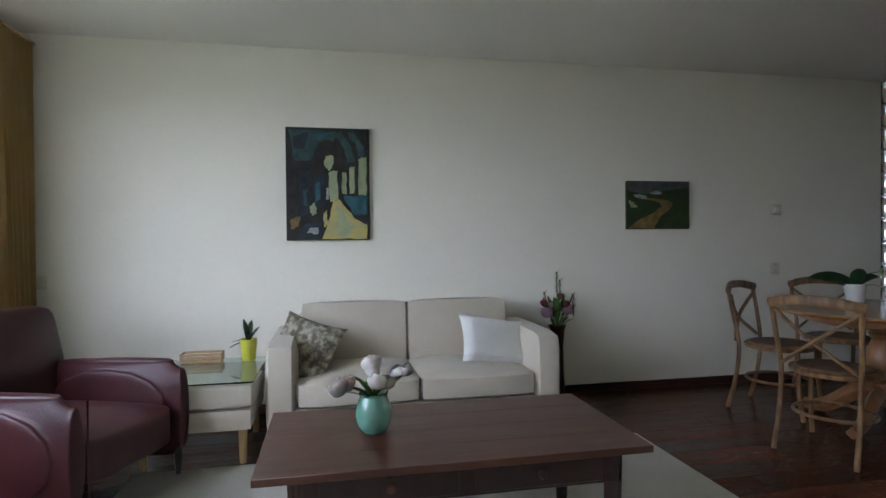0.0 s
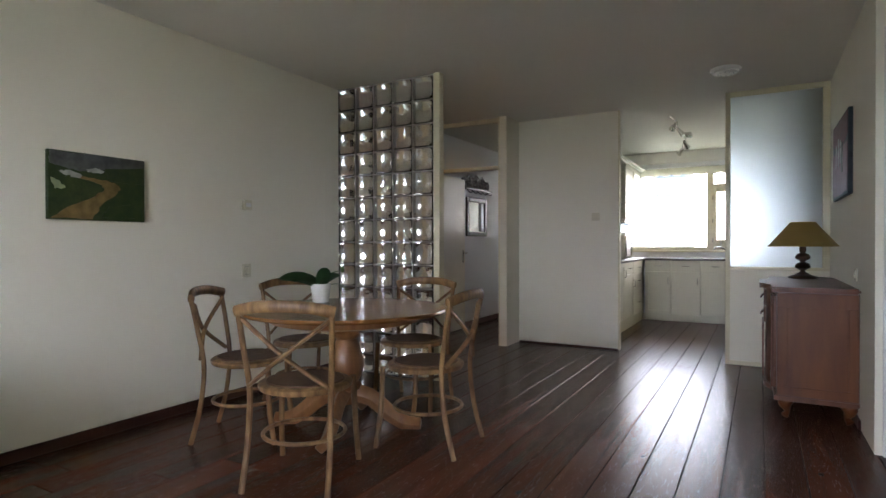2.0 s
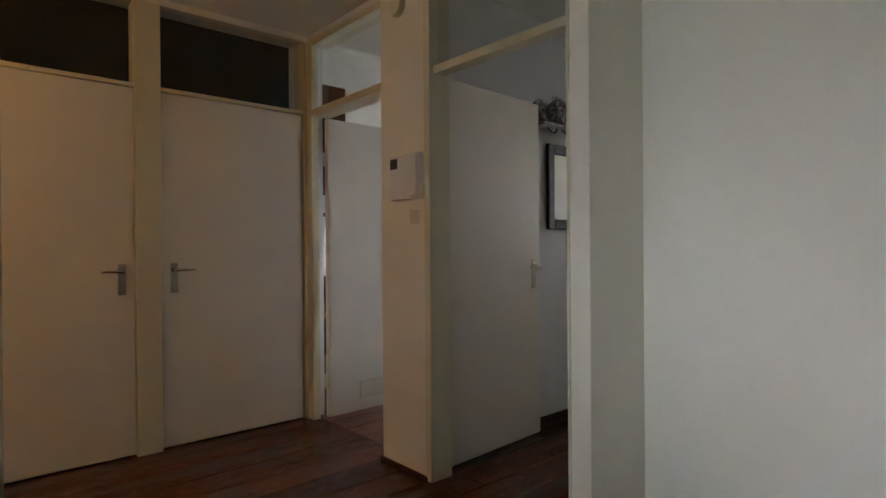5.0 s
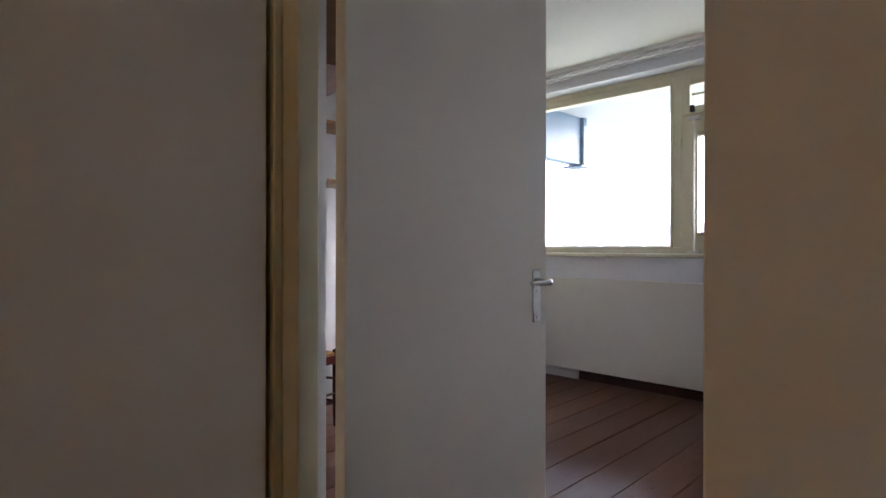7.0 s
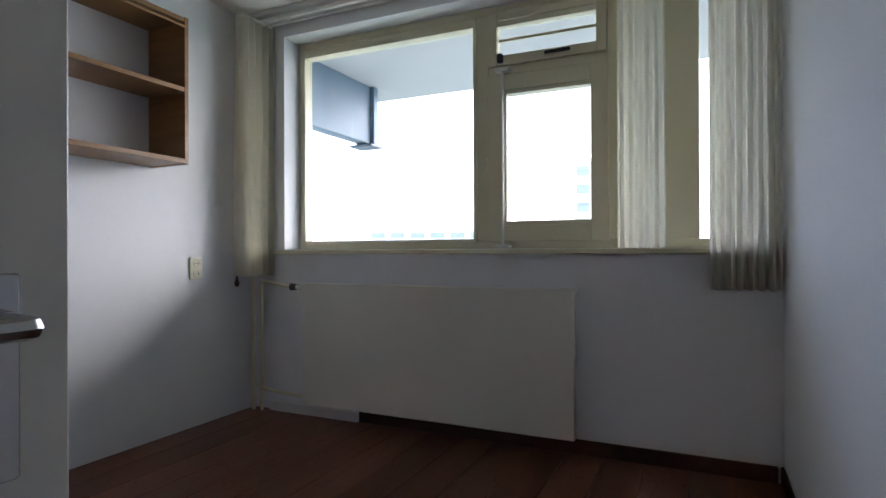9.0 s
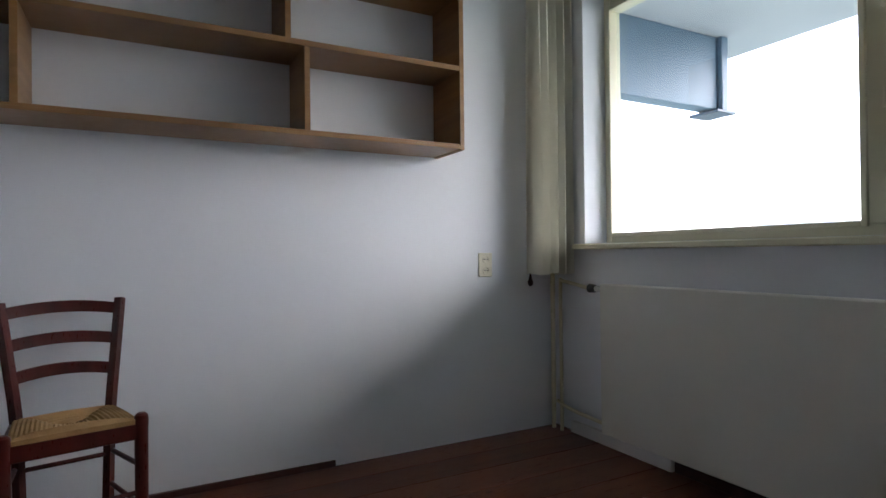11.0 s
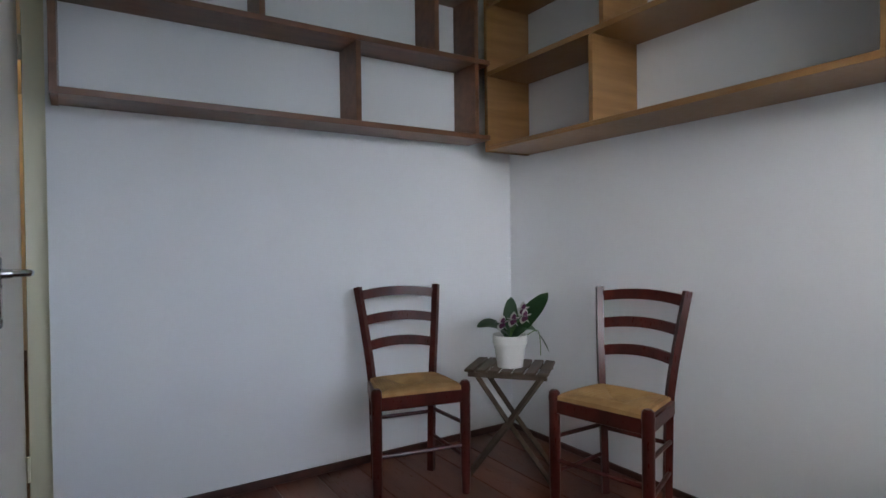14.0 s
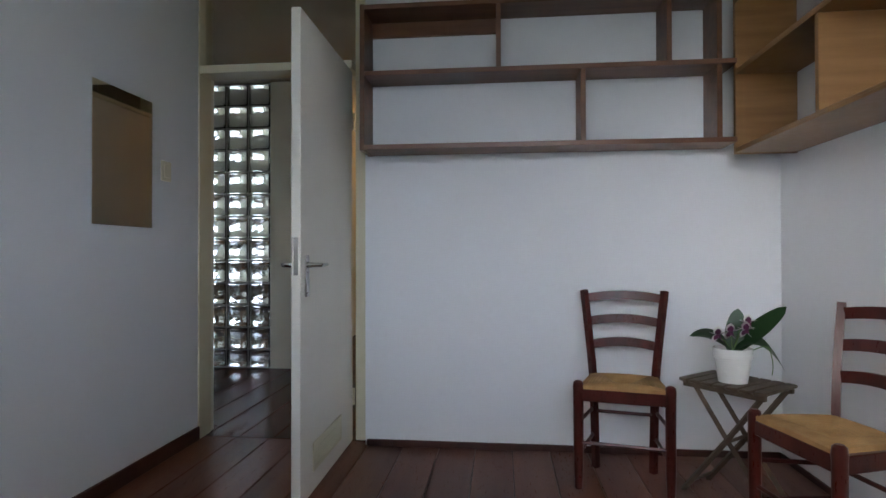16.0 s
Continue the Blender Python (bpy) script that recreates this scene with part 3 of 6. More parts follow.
CURTAIN = cloth("cream_curtain_cloth", (0.87, 0.85, 0.77), (0.83, 0.81, 0.72), 0.38)
SHEER = cloth("sheer_cloth", (0.72, 0.70, 0.60), (0.64, 0.62, 0.52), 0.6)
YELLOW_CLOTH = cloth("yellow_curtain_cloth", (0.58, 0.42, 0.19), (0.48, 0.34, 0.15), 0.22)
corner_curtain = curtain("curtain", "x", 3.31, 5.075, 5.345, 0.885, 2.50, CURTAIN, "cream curtain gathered beside the study window", 5, 0.05)
part("pull_knob", turned(bmesh.new(), [(0.006, 0.818), (0.014, 0.828), (0.016, 0.842), (0.010, 0.856), (0.004, 0.89)], (5.11, 3.37), 14), SKIRTING, corner_curtain, "brown wooden pull knob")
curtain("curtain", "y", 5.27, 0.41, 0.69, 0.86, 2.50, CURTAIN, "cream curtain gathered in the study corner", 7, 0.03)
curtain("net_curtain", "y", 5.36, 0.88, 1.10, 1.05, 2.50, SHEER, "thin cream curtain drawn aside over the study window", 5, 0.015)
curtain("curtain", "y", -6.62, -0.42, -0.02, 0.05, 2.50, YELLOW_CLOTH, "yellow-beige curtain gathered at the living room window", 6, 0.035)
rail = thing("curtain_rail", "white curtain rail under the study ceiling", "curtain rail")
part("track", boxes([(5.315, 0.40, 2.515, 5.345, 3.455, 2.535)], 0.003), WHITE_PAINT, rail)
part("second_track", boxes([(5.25, 0.40, 2.515, 5.28, 3.455, 2.535)], 0.003), WHITE_PAINT, rail)
for y in (0.9, 1.9, 2.9):
    part("bracket", boxes([(5.25, y - 0.012, 2.535, 5.355, y + 0.012, 2.548)]), WHITE_PAINT, rail)
structure("trim_rail_board", boxes([(5.23, 0.397, 2.548, 5.354, 3.458, 2.578)], 0.002), WHITE_PAINT, "white board above the curtain rail", "trim")


# ---- small fittings on the walls ----
def switch_plate(centre, normal, label, size=(0.08, 0.08), sockets=0, group=""):
    """A plate with a rocker or round sockets; normal is one of the four ways in the plan."""
    it = thing("light_switch" if not sockets else "wall_socket", label, "switch" if not sockets else "socket",
               pose(*centre, 0, 0, math.degrees(math.atan2(normal[1], normal[0])) - 90), group)
    w, h = size
    part("plate", boxes([(-w / 2, 0, -h / 2, w / 2, 0.009, h / 2)], 0.003), SWITCH, it)
    if sockets:
        for k in range(sockets):
            z = 0 if sockets == 1 else (k - 0.5) * 0.06
            bm = turned(bmesh.new(), [(0.021, 0), (0.021, 0.004), (0.017, 0.004), (0.016, 0.0005)], segments=16)
            bm.transform(pose(0, 0.009, z, -90, 0, 0))
            part("outlet", bm, SWITCH, it)
            bm = turned(bmesh.new(), [(0.002, 0), (0.002, 0.002)], segments=8)
            box(bm, -0.012, -0.0025, 0, -0.008, 0.0025, 0.002)
            box(bm, 0.008, -0.0025, 0, 0.012, 0.0025, 0.002)
            bm.transform(pose(0, 0.0096, z, -90, 0, 0))
            part("pin_holes", bm, BLACK, it)
    else:
        part("rocker", boxes([(-w * 0.33, 0.009, -h * 0.33, w * 0.33, 0.014, h * 0.33)], 0.003), SWITCH, it)
    return it


switch_plate((-1.04, 0.0, 0.946), (0, -1), "ivory double wall socket on the cream wall", (0.085, 0.10), 2)
switch_plate((-6.60, 0.0, 0.955), (0, -1), "ivory light switch beside the ochre curtain", (0.08, 0.09))
switch_plate((4.87, YW, 0.939), (0, -1), "ivory double wall socket below the shelves", (0.085, 0.13), 2)
switch_plate((0.42, -3.96, 0.941), (0, 1), "white wall socket above the sideboard", (0.08, 0.08), 1)
switch_plate((2.16, -1.849, 1.446), (-1, 0), "ivory light switch on the closet wall", (0.09, 0.085))
switch_plate((2.308, YS, 1.44), (0, 1), "ivory light switch by the study door", (0.08, 0.10))
thermostat = thing("thermostat", "small ivory room thermostat on the cream wall", "thermostat")
part("case", boxes([(-1.08, -0.03, 1.405, -1.0, -0.001, 1.485)], 0.006), SWITCH, thermostat)
part("dial", boxes([(-1.065, -0.036, 1.43, -1.015, -0.030, 1.46)], 0.002), WHITE_PAINT, thermostat)
intercom = thing("intercom", "white door intercom with a small dark display on the hall pillar", "intercom")
part("case", boxes([(1.777, 0.018, 1.392, 1.811, 0.262, 1.622)], 0.006), WHITE_PAINT, intercom)
part("handset", boxes([(1.762, 0.03, 1.405, 1.778, 0.09, 1.608)], 0.006), WHITE_PAINT, intercom)
part("display", boxes([(1.774, 0.195, 1.552, 1.7775, 0.255, 1.605)], 0.001), BLACK, intercom, "dark glass display")
part("button", boxes([(1.774, 0.14, 1.422, 1.7775, 0.16, 1.437)], 0.001), SWITCH, intercom)
box_plate = thing("blank_plate", "small ivory plate below the intercom", "plate")
part("plate", boxes([(1.804, 0.06, 1.27, 1.811, 0.13, 1.34)], 0.002), SWITCH, box_plate)
chime = thing("smoke_alarm", "round ivory smoke alarm high on the hall pillar", "smoke alarm", pose(1.812, 0.22, 2.40, 0, -90, 0))
part("case", turned(bmesh.new(), [(0.055, 0), (0.055, 0.018), (0.045, 0.032), (0.02, 0.036)]), SWITCH, chime)
detector = thing("smoke_detector", "round white smoke detector on the living room ceiling", "smoke detector", pose(1.13, -3.17, H, 180, 0, 0))
part("base", turned(bmesh.new(), [(0.115, 0), (0.118, 0.01), (0.112, 0.022)]), WHITE_PAINT, detector)
part("cover", turned(bmesh.new(), [(0.095, 0.022), (0.092, 0.035), (0.07, 0.042), (0.03, 0.043)]), WHITE_PAINT, detector)
for k in range(10):
    a = k * math.pi / 5
    part("slot", boxes([(-0.008, -0.002, 0, 0.008, 0.002, 0.004)]), BLACK, detector).matrix_basis = pose(0.06 * math.cos(a), 0.06 * math.sin(a), 0.0405, 0, 0, math.degrees(a) + 90)

# radiator and pipes under the study window
RADIATOR_PAINT = surface("radiator_enamel", (0.74, 0.72, 0.64), 0.4, (0.71, 0.69, 0.61), 3.0, grain=60, bump=0.04)
radiator = thing("radiator", "cream panel radiator under the study window", "radiator")
bm = boxes([(5.225, 1.29, 0.10, 5.245, 2.96, 0.845), (5.30, 1.31, 0.11, 5.318, 2.94, 0.835)], 0.006)
part("panel", bm, RADIATOR_PAINT, radiator)
part("top_cover", boxes([(5.238, 1.292, 0.822, 5.31, 2.958, 0.842)], 0.004), RADIATOR_PAINT, radiator)
for k in range(40):
    y = 1.32 + k * 0.0415
    part("fin", boxes([(5.2455, y, 0.14, 5.2995, y + 0.004, 0.81)]), CREAM_PAINT, radiator, smooth=False)
for y in (1.6, 2.65):
    part("bracket", boxes([(5.318, y - 0.02, 0.3, X1 - 0.001, y + 0.02, 0.34)]), CREAM_PAINT, radiator)
part("valve", tube(bmesh.new(), [(5.27, 2.965, 0.815), (5.27, 3.04, 0.815)], 0.016), CHROME, radiator)
part("valve_knob", tube(bmesh.new(), [(5.27, 3.035, 0.815), (5.27, 3.075, 0.815)], [0.02, 0.024], 12), BLACK, radiator, "black valve knob")
pipes = thing("heating_pipes", "cream painted heating pipes in the study corner", "pipe")
part("riser", tube(bmesh.new(), [(5.30, 3.415, 0), (5.30, 3.415, 2.57)], 0.013, 10), CREAM_PAINT, pipes)
part("riser", tube(bmesh.new(), curve_points([(5.30, 3.345, 0), (5.30, 3.345, 0.5), (5.30, 3.345, 0.82), (5.29, 3.31, 0.842), (5.28, 3.1, 0.815)], 5), 0.010, 10), CREAM_PAINT, pipes)
part("return_pipe", tube(bmesh.new(), curve_points([(5.30, 3.38, 0.16), (5.29, 3.25, 0.14), (5.28, 2.95, 0.13)], 5), 0.010, 10), CREAM_PAINT, pipes)

# passage: silver coat rack and framed mirror on the wall, corridor lamp
SILVER = surface("tarnished_silver", (0.42, 0.41, 0.42), 0.35, (0.10, 0.10, 0.11), 30.0, metal=0.9, bump=0.4, mix=0.5)
BLACK_WOOD = surface("black_brown_wood", (0.022, 0.017, 0.014), 0.4, (0.012, 0.010, 0.009), 8.0, (1, 1, 8))
rack = thing("coat_rack", "ornate silver coat rack with a scrolled crest on the passage wall", "coat rack")
bm = bmesh.new()
outline = [(2.80 + 0.82 * k / 40, 2.035 + 0.075 * math.sin(math.pi * k / 40) ** 0.6 + 0.018 * math.cos(k * math.pi / 5)) for k in range(41)]
outline = [(3.62, 1.93), (2.80, 1.93)] + outline
near, far = [bm.verts.new((x, 0.128, z)) for x, z in outline], [bm.verts.new((x, 0.149, z)) for x, z in outline]
bm.faces.new(near)
bm.faces.new(list(reversed(far)))
for k in range(len(outline)):
    m = (k + 1) % len(outline)
    bm.faces.new((near[k], far[k], far[m], near[m]))
part("crest_board", bm, BLACK_WOOD, rack, "black arched crest board", smooth=False)
for k in range(8):
    x, s, tall = 2.86 + k * 0.10, 1 if k % 2 else -1, 0.032 + 0.012 * math.sin(math.pi * (k + 0.5) / 8)
    z = 1.985 + 0.028 * math.sin(math.pi * (k + 0.5) / 8)
    turn = [(x + s * tall * (1 - n / 26) * math.cos(n * 0.42), 0.121, z + 1.25 * tall * (1 - n / 26) * math.sin(n * 0.42)) for n in range(24)]
    part("scroll", tube(bmesh.new(), turn, [0.009 - 0.0002 * n for n in range(24)], 6), SILVER, rack)
    part("leaf_ornament", tube(bmesh.new(), curve_points([(x + 0.05, 0.122, 1.945), (x + 0.055 * s, 0.117, z + 0.03), (x + 0.03 * s, 0.122, z + 0.085)], 3), [0.005, 0.009, 0.012, 0.011, 0.009, 0.006, 0.003], 6), SILVER, rack)
part("crest_bar", tube(bmesh.new(), [(x, 0.124, z + 0.004) for x, z in outline[2:]], 0.008, 8), SILVER, rack)
part("shelf_rail", boxes([(2.80, 0.055, 1.905, 3.62, 0.149, 1.925)], 0.004), SILVER, rack)
for k in range(5):
    x = 2.89 + k * 0.16
    part("hook", tube(bmesh.new(), curve_points([(x, 0.11, 1.908), (x, 0.07, 1.87), (x, 0.04, 1.86), (x, 0.03, 1.885)]), 0.006), BLACK, rack, "dark iron hook")
glass_hung = thing("framed_mirror", "mirror in a dark wooden frame on the passage wall", "mirror")
part("frame", boxes([(2.92, 0.118, 1.26, 2.985, 0.149, 1.81), (3.50, 0.118, 1.26, 3.565, 0.149, 1.81), (2.985, 0.118, 1.26, 3.50, 0.149, 1.325), (2.985, 0.118, 1.745, 3.50, 0.149, 1.81)], 0.008), BLACK_WOOD, glass_hung)
part("mirror_glass", boxes([(2.985, 0.132, 1.325, 3.50, 0.148, 1.745)]), MIRROR, glass_hung, "silvered mirror glass", smooth=False)
frameless = thing("wall_mirror", "frameless rectangular mirror on the white study wall", "mirror")
part("mirror_glass", boxes([(2.422, YS + 0.001, 1.152, 2.822, YS + 0.007, 1.755)], 0.001), MIRROR, frameless, smooth=False)
WARM_GLOW = bpy.data.materials.new("lamp_glass")
WARM_GLOW.use_nodes = True
WARM_GLOW.node_tree.nodes["Principled BSDF"].inputs["Base Color"].default_value = (0.9, 0.7, 0.4, 1)
WARM_GLOW.node_tree.nodes["Principled BSDF"].inputs["Emission Color"].default_value = (1.0, 0.56, 0.23, 1)
WARM_GLOW.node_tree.nodes["Principled BSDF"].inputs["Emission Strength"].default_value = 1.8
hall_lamp = thing("ceiling_lamp", "lit warm globe lamp on the corridor ceiling", "lamp", pose(-1.35, 0.66, H, 180, 0, 0))
part("base", turned(bmesh.new(), [(0.06, 0), (0.06, 0.02), (0.05, 0.03)]), WHITE_PAINT, hall_lamp)
part("globe", turned(bmesh.new(), [(0.05, 0.03), (0.09, 0.06), (0.10, 0.10), (0.085, 0.15), (0.04, 0.18)]), WARM_GLOW, hall_lamp, "glowing warm glass globe")


# ---- kitchen ----
KITCHEN_WHITE = surface("cream_cabinet_paint", (0.70, 0.67, 0.55), 0.4, (0.66, 0.63, 0.51), 2.0, grain=40, bump=0.05)
WORKTOP = surface("dark_worktop", (0.09, 0.07, 0.06), 0.3, (0.05, 0.04, 0.035), 25.0, bump=0.05)


def kitchen_unit(m, width, kind, label, group, height=0.80, low=0.10, deep=0.56):
    """A base or wall unit: body, framed doors or drawers with handles. Its front looks along -y of its pose."""
    unit = thing("kitchen_cabinet", label, "cabinet", None, group)
    part("body", boxes([(0.002, 0.02, low, width - 0.002, deep, low + height)]), KITCHEN_WHITE, unit, smooth=False)
    cuts = {"door": [(0, 1)], "drawer_door": [(0.80, 1), (0, 0.80)], "drawers": [(0.78, 1), (0.52, 0.78), (0, 0.52)], "oven": [(0, 1)]}[kind]
    for a, b in cuts:
        z0, z1 = low + height * a + 0.003, low + height * b - 0.003
        name = "drawer" if kind == "drawers" or (kind == "drawer_door" and a > 0.5) else "door"
        face = part(name, boxes([(0.004, 0.002, z0, width - 0.004, 0.02, z1)], 0.003), KITCHEN_WHITE, unit)
        if z1 - z0 > 0.25:
            w = 0.055
            part("frame_rail", boxes([(0.006, -0.006, z0 + 0.002, width - 0.006, 0.003, z0 + w), (0.006, -0.006, z1 - w, width - 0.006, 0.003, z1 - 0.002),
                                      (0.006, -0.006, z0 + w, w, 0.003, z1 - w), (width - w, -0.006, z0 + w, width - 0.006, 0.003, z1 - w)], 0.002), KITCHEN_WHITE, face)
        if name == "drawer":
            c = (width / 2, (z0 + z1) / 2)
            pts = [(c[0] - 0.05, 0.0, c[1]), (c[0] - 0.04, -0.03, c[1]), (c[0] + 0.04, -0.03, c[1]), (c[0] + 0.05, 0.0, c[1])]
        else:
            pts = [(width - 0.04, 0.0, z1 - 0.19), (width - 0.04, -0.03, z1 - 0.18), (width - 0.04, -0.03, z1 - 0.10), (width - 0.04, 0.0, z1 - 0.09)]
        part("handle", tube(bmesh.new(), pts, 0.005, 6), CHROME, face, "small steel bow handle")
    unit.matrix_world = m
    return unit


for k, (x, w, kind) in enumerate(((2.46, 0.45, "drawers"), (2.91, 0.6, "door"), (3.51, 0.6, "drawer_door"), (4.11, 0.74, "drawers"))):
    kitchen_unit(pose(x, -1.88, 0, 0, 0, 0), w, kind, "cream kitchen base cabinet with framed front", "kitchen base cabinets")
for k, (y, w, kind) in enumerate(((-1.90, 0.37, "drawer_door"), (-2.27, 0.40, "drawer_door"), (-2.67, 0.39, "drawer_door"))):
    kitchen_unit(pose(4.87, y, 0, 0, 0, -90), w, kind, "cream kitchen base cabinet below the window", "kitchen base cabinets", deep=0.47)
for x, kind in ((4.85, "drawers"), (4.30, "drawers"), (3.75, "drawer_door"), (3.20, "door")):
    kitchen_unit(pose(x, -3.13, 0, 0, 0, 180), 0.55, kind, "cream kitchen drawer cabinet with steel handles", "kitchen base cabinets", deep=0.52)
structure("trim_kitchen_plinth", boxes([(2.48, -1.86, 0, 4.9, -1.84, 0.10), (4.90, -3.15, 0, 4.92, -1.84, 0.10), (2.66, -3.17, 0, 4.9, -3.15, 0.10)]), KITCHEN_WHITE, "cream plinth below the kitchen cabinets", "plinth")
worktop = thing("worktop", "dark stone-look worktop round the kitchen", "worktop")
part("slab", boxes([(2.44, -1.90, 0.90, X1 - 0.002, -1.282, 0.935)], 0.004), WORKTOP, worktop)
part("slab", boxes([(4.85, -3.115, 0.901, X1 - 0.002, -1.90, 0.934)], 0.004), WORKTOP, worktop)
part("slab", boxes([(2.63, -3.658, 0.90, X1 - 0.002, -3.115, 0.935)], 0.004), WORKTOP, worktop)
for x, w in ((2.46, 0.5), (2.96, 0.5), (4.10, 0.6), (4.70, 0.6)):
    kitchen_unit(pose(x, -1.77, 0), w, "door", "cream kitchen wall cabinet with a cornice", "kitchen wall cabinets", 0.78, 1.50, 0.485)
for x in (4.84, 5.30):
    kitchen_unit(pose(x, -3.385, 0, 0, 0, 180), 0.46, "door", "cream kitchen wall cabinet with a cornice", "kitchen wall cabinets", 0.85, 1.42, 0.268)
structure("trim_kitchen_cornice", boxes([(2.44, -1.80, 2.28, 5.29, -1.285, 2.30), (2.42, -1.83, 2.30, 5.295, -1.285, 2.33), (4.33, -3.655, 2.27, 5.29, -3.365, 2.295), (4.31, -3.655, 2.295, 5.295, -3.335, 2.33)], 0.006), KITCHEN_WHITE, "cream cornice above the wall cabinets", "cornice")
hood = thing("cooker_hood", "slim steel cooker hood below the wall cabinets", "cooker hood")
part("body", boxes([(3.46, -1.90, 1.42, 4.06, -1.285, 1.47)], 0.006), CHROME, hood)
part("filter", boxes([(3.50, -1.86, 1.412, 4.02, -1.33, 1.42)]), BLACK, hood)
oven = thing("microwave_oven", "steel microwave oven with a dark glass door on the worktop", "microwave")
part("body", boxes([(3.62, -1.87, 0.945, 4.08, -1.43, 1.30)], 0.008), CHROME, oven)
part("door_glass", boxes([(3.66, -1.878, 0.985, 3.93, -1.87, 1.26)], 0.004), BLACK, oven)
part("handle", tube(bmesh.new(), [(3.96, -1.882, 0.99), (3.96, -1.882, 1.25)], 0.008), CHROME, oven)
for x in (3.67, 4.03):
    part("foot", boxes([(x - 0.02, -1.76, 0.9355, x + 0.02, -1.40, 0.945)]), BLACK, oven)
tap = thing("kitchen_tap", "chrome mixer tap beside the sink", "tap")
part("base", turned(bmesh.new(), [(0.025, 0.935), (0.022, 0.96), (0.02, 1.02), (0.024, 1.03), (0.02, 1.06)], (5.25, -3.0)), CHROME, tap)
part("spout", tube(bmesh.new(), curve_points([(5.25, -3.0, 1.02), (5.20, -2.95, 1.08), (5.08, -2.86, 1.10), (5.05, -2.84, 1.07)]), 0.011), CHROME, tap)
part("lever", tube(bmesh.new(), [(5.25, -3.0, 1.06), (5.20, -3.05, 1.10)], 0.007), CHROME, tap)
sink = thing("sink", "steel sink set into the worktop", "sink")
part("rim", boxes([(4.93, -2.98, 0.9345, 5.33, -2.96, 0.940), (4.93, -2.44, 0.9345, 5.33, -2.42, 0.940), (4.93, -2.96, 0.9345, 4.95, -2.44, 0.940), (5.31, -2.96, 0.9345, 5.33, -2.44, 0.940)], 0.002), CHROME, sink)
part("basin", boxes([(4.95, -2.96, 0.9345, 5.31, -2.44, 0.937)]), CHROME, sink)
coffee = thing("coffee_machine", "black coffee machine on the worktop", "coffee machine")
part("base", boxes([(4.52, -3.44, 0.936, 4.74, -3.22, 0.96)], 0.008), BLACK, coffee)
part("column", boxes([(4.56, -3.44, 0.96, 4.70, -3.34, 1.12)], 0.015), BLACK, coffee)
part("head", tube(bmesh.new(), [(4.63, -3.44, 1.15), (4.63, -3.24, 1.15)], [0.06, 0.055], 16), BLACK, coffee)
part("spout", boxes([(4.61, -3.28, 1.06, 4.65, -3.25, 1.10)], 0.004), CHROME, coffee)
blind = thing("roller_blind", "white roller blind with a scalloped edge above the kitchen window", "blind")
bm = bmesh.new()
prev = None
for k in range(73):
    y = -3.42 + k * 2.10 / 72
    low = 2.235 - 0.022 * abs(math.sin(k * math.pi / 6))
    ring = [bm.verts.new((5.46, y, 2.36)), bm.verts.new((5.46, y, low)), bm.verts.new((5.464, y, low)), bm.verts.new((5.464, y, 2.36))]
    if prev:
        for a in range(4):
            bm.faces.new((prev[a], prev[(a + 1) % 4], ring[(a + 1) % 4], ring[a]))
    else:
        bm.faces.new(ring)
    prev = ring
bm.faces.new(list(reversed(prev)))
part("cloth", bm, SHEER, blind)
part("roller", tube(bmesh.new(), [(5.43, -3.43, 2.375), (5.43, -1.31, 2.375)], 0.025, 12), WHITE_PAINT, blind)
structure("trim_kitchen_lintel", boxes([(5.30, -3.655, 2.40, 5.354, -1.283, 2.577)], 0.004), WHITE_PAINT, "white box above the kitchen window", "trim")
spots = thing("spotlight_rail", "steel ceiling rail with four small swivel spotlights", "spotlight")
part("canopy", boxes([(3.79, -2.65, H - 0.055, 3.93, -2.54, H)], 0.006), CHROME, spots)
part("bar", tube(bmesh.new(), curve_points([(2.42, -2.575, 2.515), (2.75, -2.60, 2.51), (3.2, -2.555, 2.515), (3.86, -2.575, 2.52), (4.3, -2.49, 2.515), (4.75, -2.45, 2.51)]), 0.007), CHROME, spots)
for x, y, tilt, turn in ((2.78, -2.60, 38, 30), (3.12, -2.56, -34, -20), (4.05, -2.53, -36, 25), (4.62, -2.46, 30, -30)):
    lamp = part("spot_head", turned(bmesh.new(), [(0.016, 0), (0.019, 0.02), (0.022, 0.06), (0.037, 0.115), (0.033, 0.117)]), CHROME, spots)
    lamp.matrix_basis = pose(x, y, 2.515, 180 + tilt, tilt * 0.6, turn)
    part("joint", tube(bmesh.new(), [(x, y, 2.52), (x, y, 2.49)], 0.011, 8), CHROME, spots)

# ---- living room furniture ----
OAK = surface("honey_oak", (0.32, 0.150, 0.058), 0.38, (0.21, 0.090, 0.034), 6.0, (4, 4, 0.6), 0.5, 50, 0.12, coat=0.2)
OAK_TOP = surface("honey_oak_top", (0.31, 0.155, 0.056), 0.26, (0.27, 0.130, 0.046), 4.0, (0.5, 5, 1), 0.5, 30, 0.02, coat=0.15, rough_varied=0.03)
CHAIR_WOOD = surface("weathered_elm", (0.31, 0.180, 0.075), 0.42, (0.125, 0.064, 0.027), 9.0, (3, 3, 0.7), 0.6, 60, 0.15, varied=0.08, coat=0.1)
CHAIR_SEAT = surface("woven_brown_seat", (0.135, 0.070, 0.038), 0.6, (0.085, 0.042, 0.022), 20.0, grain=260, bump=0.6)
